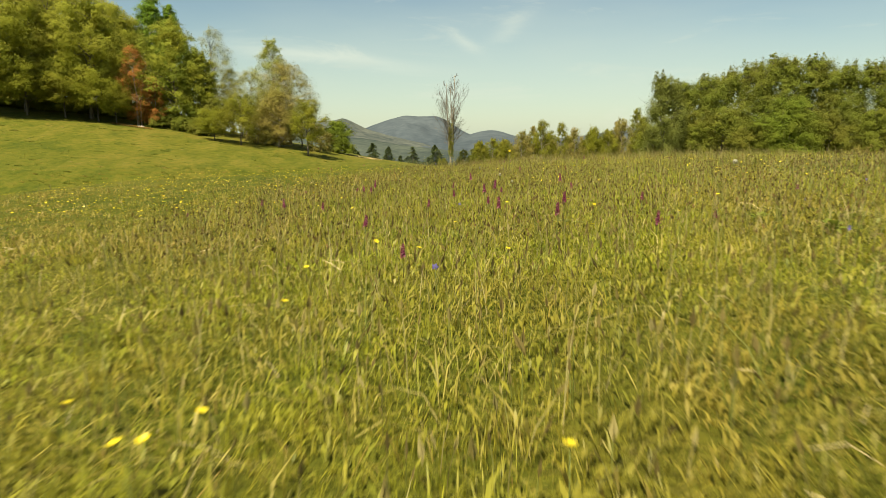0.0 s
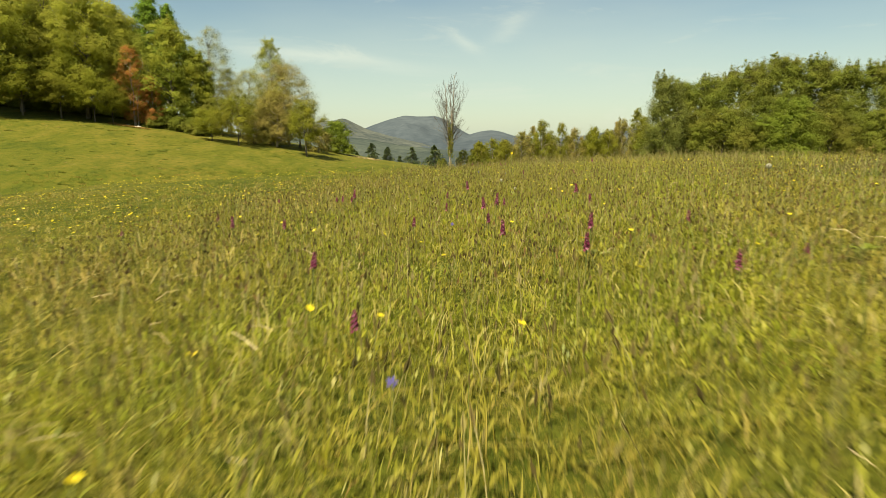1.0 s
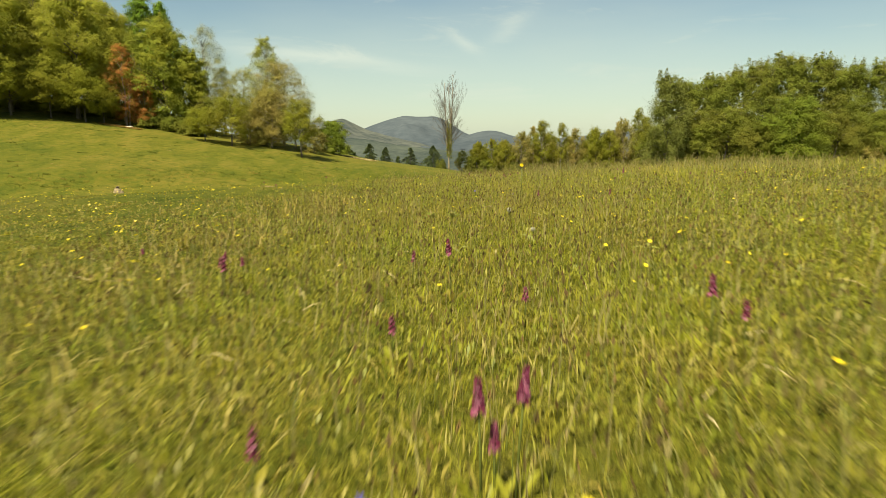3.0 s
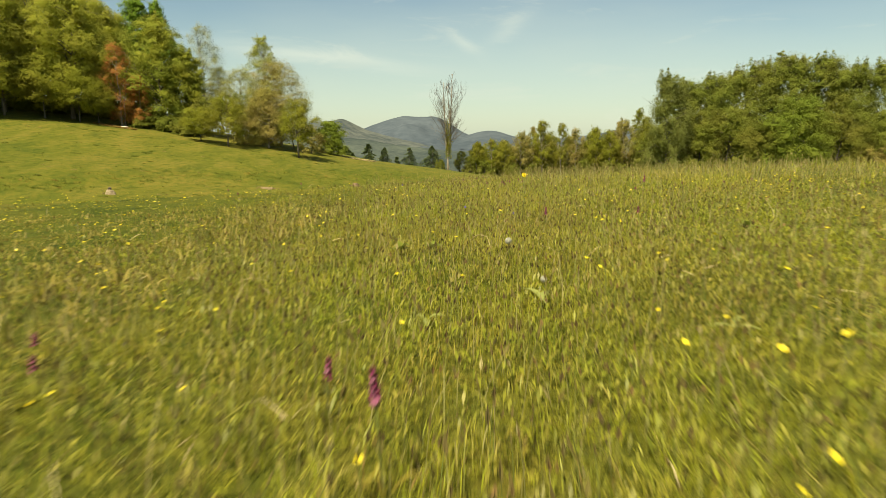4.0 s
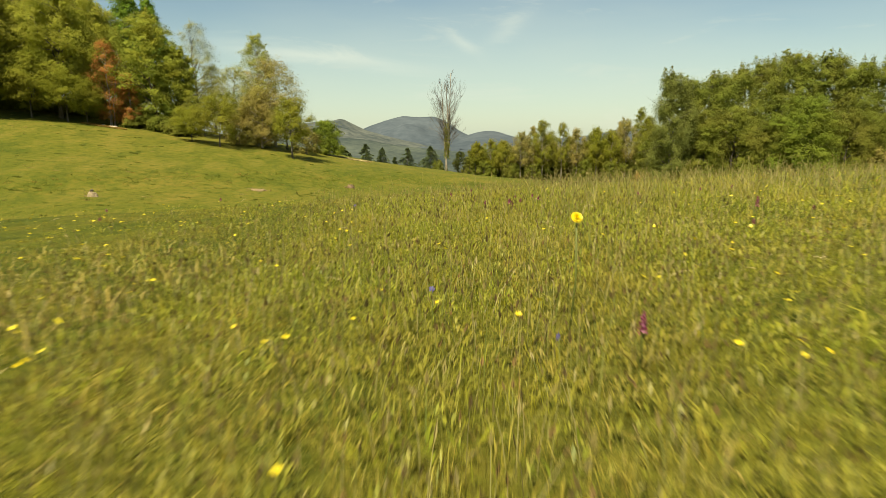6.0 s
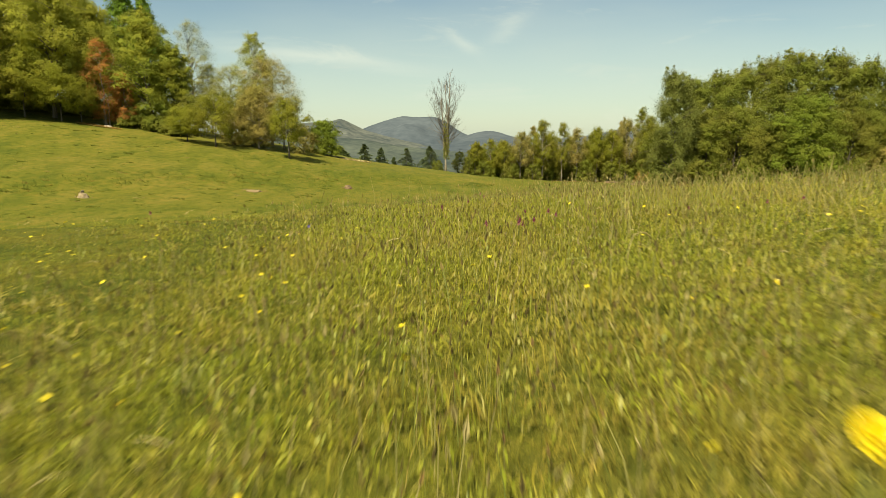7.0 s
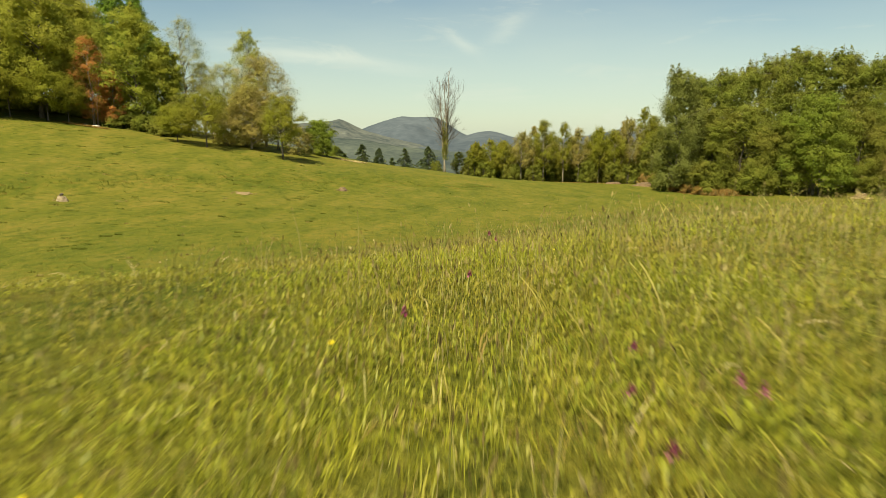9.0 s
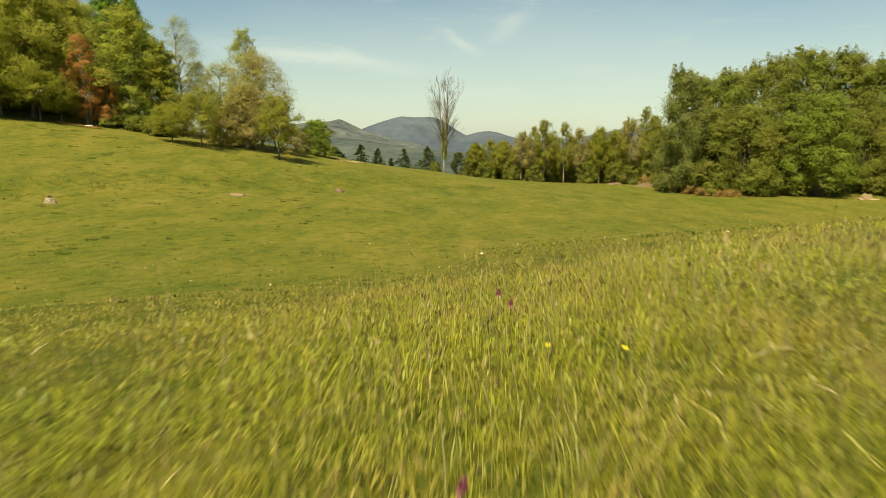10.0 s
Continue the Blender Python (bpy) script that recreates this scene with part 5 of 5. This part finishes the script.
HEADS = [(0.22, 0.50, 0.30), (-1.03, 5.74, 0.12), (-1.08, 5.62, 0.14), (-0.92, 5.27, 0.21), (-0.27, 5.63, 0.18), (-0.21, 4.65, 0.20), (0.02, 3.99, 0.29),
         (0.07, 3.99, 0.32), (0.04, 4.02, 0.22), (0.15, 4.95, 0.20), (0.57, 4.59, 0.32), (0.65, 4.60, 0.27), (0.09, 3.23, 0.27), (-1.77, 4.88, 0.09),
         (-1.11, 4.24, 0.15), (-1.83, 6.35, 0.03), (-1.29, 3.97, 0.17), (-0.35, 4.02, 0.20), (0.42, 3.22, 0.30), (-0.28, 2.20, 0.23),
         (-0.52, 2.68, 0.26), (0.72, 2.59, 0.31), (1.07, 2.92, 0.27), (0.91, 3.62, 0.29), (0.34, 2.81, 0.29),
         (-1.22, 5.99, 0.09), (-0.09, 5.30, 0.28), (0.50, 8.53, 0.17), (1.12, 8.55, 0.18), (1.70, 10.73, 0.21)]
set_heads(spikes, HEADS, 0.025)
HEADS = [(0.35, 11.99, 0.06), (0.35, 12.51, 0.03), (0.55, 12.45, 0.08), (-0.20, 13.07, 0.04), (-0.01, 13.67, 0.01), (0.41, 12.76, 0.04),
         (0.59, 12.45, 0.06), (0.34, 12.21, 0.06), (0.40, 11.91, 0.11), (0.31, 11.78, 0.12), (0.13, 11.83, 0.10), (0.09, 15.10, -0.06),
         (0.13, 15.05, -0.07)]
set_heads(slight, HEADS, 0.012)
AWAY = [(2.16, 10.99), (2.52, 10.83), (2.86, 11.01), (3.11, 10.70), (1.52, 10.35), (-2.85, 11.65), (-3.34, 12.51), (-2.51, 13.11), (1.44, 12.45), (2.06, 12.73), (2.47, 13.08),
        (-2.15, 4.39), (1.77, 3.63)]
set_heads(slight, [(x, y, gz(x, y) + 0.13) for x, y in AWAY], 0.012)
cup_kinds = [(0.075, "low yellow buttercup among the grass"), (0.10, "yellow buttercup on a thin branching stem"), (0.125, "yellow buttercup on a thin branching stem"), (0.15, "tall yellow buttercup on a thin stem")]
cups = [(buttercup(h, 0.019, 11 + k, label), h) for k, (h, label) in enumerate(cup_kinds)]
HEADS = [(-0.76, 3.65, 0.18), (-0.40, 3.34, 0.20), (-0.26, 3.41, 0.17), (0.65, 4.26, 0.25), (-0.37, 2.15, 0.23), (-0.24, 2.19, 0.22),
         (0.68, 5.57, 0.22), (0.78, 5.53, 0.26), (-1.07, 6.39, 0.03), (-0.85, 7.84, 0.07), (0.98, 6.81, 0.25), (-0.03, 8.95, 0.07),
         (0.25, 8.62, 0.15), (0.19, 8.62, 0.14), (-0.28, 8.79, 0.06), (-0.25, 9.14, 0.06), (0.40, 9.12, 0.15), (-0.05, 9.51, 0.12),
         (0.64, 12.10, 0.13), (-0.78, 11.21, -0.00), (1.09, 13.14, 0.09), (0.22, 14.49, -0.07), (0.41, 14.44, -0.06), (-0.39, 8.44, 0.12),
         (-0.41, 8.38, 0.12), (-1.69, 11.53, -0.00), (-0.75, 10.64, 0.04), (-0.59, 10.41, 0.06), (0.14, 10.74, 0.10), (0.09, 10.56, 0.10),
         (0.44, 10.20, 0.12), (0.67, 10.29, 0.13)]
set_heads(cups, HEADS, 0.012)
HEADS = [(-0.11, 3.07, 0.19), (0.39, 3.17, 0.24), (0.58, 3.28, 0.26), (0.52, 3.63, 0.25), (0.07, 3.21, 0.20), (-0.68, 0.93, 0.18),
         (-0.49, 0.80, 0.20), (-0.46, 0.80, 0.21), (-0.44, 0.86, 0.21), (0.11, 0.67, 0.27), (-0.60, 2.05, 0.18), (0.87, 2.86, 0.28),
         (0.46, 2.61, 0.25), (0.07, 2.10, 0.24), (-0.52, 1.52, 0.20), (1.07, 6.45, 0.22), (1.65, 7.26, 0.24), (-0.02, 6.60, 0.14),
         (-0.17, 6.01, 0.14), (-1.06, 6.46, 0.10), (-0.04, 7.49, 0.14), (-1.42, 6.62, 0.07), (-1.08, 8.99, 0.07), (-1.59, 9.62, 0.02),
         (-1.24, 10.23, 0.02), (0.68, 8.42, 0.14), (-0.07, 9.84, 0.10), (-0.17, 10.27, 0.09), (0.47, 6.84, 0.17), (1.15, 7.48, 0.20)]
set_heads(cups, HEADS, 0.012)
STRAYS = [(1.30, 3.52), (-0.13, 5.32), (1.31, 3.90), (0.15, 3.86), (-1.24, 4.20), (-0.89, 6.07), (-0.52, 7.51), (-0.21, 7.89), (0.40, 7.67),
                      (1.05, 8.94), (-0.27, 6.84), (1.70, 8.69), (-2.12, 11.55), (1.67, 10.70), (-0.37, 12.77)]
set_heads(cups, [(x, y, gz(x, y) + mix.uniform(0.07, 0.12)) for x, y in STRAYS], 0.0)
band_cups = [buttercup(0.125, 0.022, 21, "tall slender buttercup with a yellow flower"), buttercup(0.11, 0.020, 22, "tall slender buttercup with a yellow flower"),
             buttercup(0.14, 0.021, 23, "tall slender buttercup with a yellow flower")]
# the flowery band where the meadow falls away, and a few strays
band = [(mix.uniform(-6.2, -1.7), mix.uniform(4.8, 11.5)) for _ in range(235)] + [(mix.uniform(1.7, 4.4), mix.uniform(4.5, 12)) for _ in range(34)]
scatter_copies(band_cups, [(x, y) for x, y in band if -0.76 * y - 0.2 < x < 0.62 * y], 0.85, 1.15, mix)


def blossom_field(n):
    """Buttercups past counting over the falling flank and the far meadow, each a five-petalled cup on a thread of stem."""
    x, y = np.r_[mix.uniform(-6.5, -1.2, n // 2), mix.uniform(-1.2, 5.0, n - n // 2)], mix.uniform(4.5, 12.5, n)
    keep = (x > -0.74 * y) & (x < 0.6 * y) & (np.abs(x) > 0.5)
    x, y = x[keep], y[keep]
    n = len(x)
    top = np.stack([x, y, ground_z(x, y) + mix.uniform(0.08, 0.14, n)], 1)
    r = mix.uniform(0.006, 0.0095, n)[:, None]
    turn, lean = mix.uniform(0, 6.28, n), mix.normal(0, 0.35, (n, 2))
    rim = [top + np.stack([np.cos(turn + q), np.sin(turn + q), 0.5 + lean[:, 0] * np.cos(turn + q) + lean[:, 1] * np.sin(turn + q)], 1) * r for q in np.arange(5) * 1.2566]
    v = np.stack([top, *rim], 1).reshape(-1, 3)
    i = np.arange(n)[:, None] * 6
    f = np.concatenate([i + [0, k + 1, (k + 1) % 5 + 1] for k in range(5)], 1).ravel()
    tagged(new("buttercup_blossoms", mesh_arrays("buttercup_blossoms", v, f, np.arange(5 * n) * 3, PETAL_Y)), "tiny yellow buttercup blossoms over the meadow", "buttercups", kind="stuff")
    foot = top * [1, 1, 0] + np.stack([lean[:, 0] * 0.03, lean[:, 1] * 0.03, ground_z(x, y)], 1)
    s = np.stack([np.cos(turn), np.sin(turn), np.zeros(n)], 1) * 0.0009
    v = np.stack([foot - s, foot + s, top + s, top - s], 1).reshape(-1, 3)
    tagged(new("buttercup_stems", mesh_arrays("buttercup_stems", v, np.arange(4 * n), np.arange(n) * 4, STEM)), "thin green buttercup stems", "buttercups", kind="stuff")


blossom_field(900)


def dandelion(height):
    root, b = new("dandelion"), Build()
    b.tube([(0, 0, -0.01), (0.01, 0, height * 0.5), (0.0, 0.0, height)], [0.003, 0.0026, 0.0024], 6)
    part("stem", b.mesh("dandelion_stem", STEM), root)
    b, nod = Build(), Matrix.Rotation(radians(55), 3, "X")
    for ring, (n, reach, lift) in enumerate(((26, 0.0165, 0.003), (22, 0.0135, 0.007), (16, 0.009, 0.0095), (10, 0.005, 0.0105))):
        for k in range(n):
            a = 6.283 * k / n + ring * 0.13
            d, e = Vector((math.cos(a), math.sin(a), 0)), Vector((-math.sin(a), math.cos(a), 0)) * 0.0016
            p, up = Vector((0, 0, height)), Vector((0, 0, lift))
            b.add([tuple(p + nod @ q) for q in (e, -e, d * reach - e + up, d * reach + e + up)], [[0, 1, 2, 3]])
    part("blossom", b.mesh("dandelion_blossom", PETAL_Y, False), root, "full yellow ray blossom")
    return tagged(root, "yellow dandelion standing above the grass", "dandelion")


flower = dandelion(0.38 - gz(0.355, 8.77))
flower.matrix_basis = Matrix.LocRotScale((0.355, 8.77, gz(0.355, 8.77)), Euler((0.0, 0.03, 0.1)), None)


def seed_clock(height, radius, seed):
    r = np.random.default_rng(seed)
    root, b = new("dandelion_clock"), Build()
    b.tube([(0, 0, -0.01), (0.006, 0, height * 0.5), (0, 0, height)], [0.0024, 0.002, 0.0018], 5)
    part("stem", b.mesh("clock_stem", STEM), root)
    b = Build()
    for k in range(150):
        z = 1 - 2 * (k + 0.5) / 150
        q, a = math.sqrt(1 - z * z), k * 2.39996
        d = Vector((q * math.cos(a), q * math.sin(a), z))
        c = Vector((0, 0, height))
        e = d.orthogonal().normalized()
        g = d.cross(e)
        tip = c + d * radius * 0.8
        b.add([tuple(tip - e * radius * 0.22 + d * radius * 0.2), tuple(tip + g * radius * 0.22 + d * radius * 0.2), tuple(tip + e * radius * 0.22 + d * radius * 0.2), tuple(tip - g * radius * 0.22 + d * radius * 0.2)], [[0, 1, 2, 3]])
        b.add([tuple(c), tuple(c + e * 0.0005), tuple(tip + d * radius * 0.2)], [[0, 1, 2]])
    part("seed_head", b.mesh("clock_head", FLUFF, False), root, "round white seed head")
    return tagged(root, "white dandelion seed clock on a bare stem", "dandelion clock", "dandelion clocks")


clock = seed_clock(0.10, 0.017, 1)
clock.location = (0.205, 7.41, gz(0.205, 7.41))
for x, y, k in ((0.31, 6.68, 0.75), (2.75, 7.05, 1.5)):
    copy_thing(clock, Matrix.LocRotScale((x, y, gz(x, y)), None, (k,) * 3))


def violet(seed):
    """A small violet-blue flower low in the grass."""
    r = np.random.default_rng(seed)
    root, b = new("meadow_violet"), Build()
    b.tube([(0, 0, -0.01), (0.004, 0, 0.07), (0, 0, 0.13)], [0.001, 0.001, 0.0008], 4)
    part("stem", b.mesh("violet_stem", STEM), root)
    b = Build()
    for k in range(5):
        a = k * 1.2566
        d, e = Vector((math.cos(a), 0.3, math.sin(a))), Vector((-math.sin(a), 0, math.cos(a))) * 0.0035
        c = Vector((0, 0, 0.13))
        b.add([tuple(c), tuple(c + d * 0.006 + e), tuple(c + d * 0.011), tuple(c + d * 0.006 - e)], [[0, 1, 2, 3]])
    part("blossom", b.mesh("violet_blossom", PETAL_B, False), root)
    return tagged(root, "small violet-blue flower low in the grass", "flower", "violet flowers")


blue = violet(1)
blue.location = (-0.13, 1.75, gz(-0.13, 1.75))
for x, y in ((-0.14, 3.85), (1.45, 2.9), (1.2, 2.1), (-0.05, 8.9), (-0.9, 11.9), (0.28, 8.4), (2.3, 3.9)):
    copy_thing(blue, Matrix.LocRotScale((x, y, gz(x, y)), Euler((0, 0, x * 3)), (1, 1, 1)))


# ================= mounds and small things on the pasture =================
def mound(name, x, y, across_, deep, high, mat, seed, label, category, clods=14):
    """A heap with an uneven skin and loose clods round its foot."""
    r = np.random.default_rng(seed)
    root = new(name)
    root.location = (x, y, gz(x, y))
    b, rings, sides = Build(), 9, 26
    rows = []
    for k in range(rings + 1):
        t = k / rings
        for q in range(sides):
            a = 6.283 * q / sides
            n = noise.fractal(Vector((math.cos(a) * 1.5 * (1 - t) + seed, math.sin(a) * 1.5 * (1 - t), t * 2)), 0.8, 2, 4)
            rr = (1 - t) ** 0.75 * (1 + 0.28 * n)
            px, py = across_ / 2 * rr * math.cos(a), deep / 2 * rr * math.sin(a)
            rows.append((px, py, high * (1 - (1 - t) ** 1.8) * (1 + 0.35 * n) - 0.08 + gz(x + px, y + py) - gz(x, y)))
    b.add(rows, [[k * sides + q, k * sides + (q + 1) % sides, (k + 1) * sides + (q + 1) % sides, (k + 1) * sides + q] for k in range(rings) for q in range(sides)])
    part("earth" if "earth" in name else "hay", b.mesh(name + "_body", mat), root)
    for k in range(clods):
        b, a, q = Build(), r.uniform(0, 6.28), r.uniform(0.75, 1.35)
        cx, cy, s = across_ / 2 * q * math.cos(a), deep / 2 * q * math.sin(a), r.uniform(0.04, 0.11)
        cz = gz(x + cx, y + cy) - gz(x, y)
        pts = [Vector(v) * s * r.uniform(0.7, 1.2) + Vector((cx, cy, cz + s * 0.3)) for v in ((1, 0, 0), (0, 1, 0), (-1, 0, 0), (0, -1, 0), (0, 0, 0.8), (0, 0, -0.8))]
        b.add([tuple(p) for p in pts], [[0, 1, 4], [1, 2, 4], [2, 3, 4], [3, 0, 4], [1, 0, 5], [2, 1, 5], [3, 2, 5], [0, 3, 5]])
        part("clod", b.mesh("clod", mat), root)
    return tagged(root, label, category)


heap = mound("earth_mound", -36.7, 63.7, 1.2, 1.0, 0.6, EARTH, 2, "pale dry earth mound on the green pasture", "mound")
b = Build()
b.tube([(-0.16, 0, 0.5), (-0.05, 0.02, 0.58), (0.08, 0, 0.6), (0.17, 0.01, 0.55)], [0.04, 0.1, 0.11, 0.05], 7)
part("stone", b.mesh("mound_stone", BARK), heap, "dark stone on top of the mound")
mound("earth_mound", -24.7, 74.9, 2.1, 1.8, 0.22, STRAW_HEAP, 5, "flat patch of scattered yellowish earth", "mound", 26)
mound("earth_mound", -16.2, 83.9, 1.2, 1.0, 0.45, RED_EARTH, 8, "small brown earth mound at the bank", "mound")
mound("hay_heap", 59.0, 111.2, 2.4, 1.8, 0.85, STRAW_HEAP, 12, "pale heap of old hay beside the grove", "hay heap", 10)
mound("earth_bank", 31.4, 130.5, 5.4, 3.0, 0.85, RED_EARTH, 15, "bare brown earth bank below the shrubs", "earth bank", 16)
mound("earth_bank", 27.2, 140.0, 3.4, 2.0, 0.5, RED_EARTH, 18, "bare brown earth bank below the shrubs", "earth bank", 8)


def log(x, y, length, radius, turn, label):
    root, b = new("log"), Build()
    b.tube([(-length / 2, 0, radius), (-length / 4, 0.03, radius * 1.1), (length / 4, -0.02, radius), (length / 2, 0.02, radius * 0.9)], [radius * 0.9, radius, radius * 0.95, radius * 0.8], 9)
    part("trunk", b.mesh("log_wood", DRYWOOD), root)
    b = Build()
    b.tube([(length * 0.1, 0, radius), (length * 0.16, 0.1, radius * 2.6)], [radius * 0.3, radius * 0.2], 6)
    part("branch_stub", b.mesh("log_stub", DRYWOOD), root)
    root.matrix_basis = pose(x, y, gz(x, y) - 0.03, 0, 0, turn)
    return tagged(root, label, "log")


log(-57.4, 102.4, 1.7, 0.13, -8, "pale barkless log lying at the wood's edge")
log(-59.6, 103.0, 1.2, 0.08, 25, "thin weathered branch lying at the wood's edge")


def litter(name, x, y, rx, ry, n, mat, size, label):
    """Loose leaves or dry grass strewn over a patch of ground."""
    r = np.random.default_rng(n)
    a, q = r.uniform(0, 6.28, n), np.sqrt(r.uniform(0, 1, n))
    px, py = x + rx * q * np.cos(a), y + ry * q * np.sin(a)
    p = np.stack([px, py, ground_z(px, py) + r.uniform(0.02, 0.10, n)], 1)
    tagged(new(name, leaf_mesh(name, p, r.normal(size=(n, 3)) * 0.4 + [0, 0, 1], size, mat, r)), label, "litter", kind="stuff")


litter("hay_wisps", 59.0, 110.8, 1.6, 1.1, 900, STRAW, 0.2, "loose hay round the old heap")
litter("leaf_litter", -58.6, 102.2, 3.6, 1.0, 2600, RUST, 0.2, "brown leaf litter at the wood's edge")
litter("dry_grass", -22.5, 117.5, 3.2, 0.8, 700, STRAW, 0.30, "dry yellow grass at the field's rim")
litter("dry_grass", 38.0, 113.6, 5.5, 0.9, 900, RUST, 0.16, "rusty dry weeds at the grove's foot")
litter("dry_grass", 20.0, 145.2, 14.0, 1.2, 1500, RUST, 0.16, "dry grass along the foot of the row")
litter("straw_wisps", -5.0, 38.0, 16.0, 16.0, 90, STRAW, 0.09, "scattered pale straw wisps on the pasture")
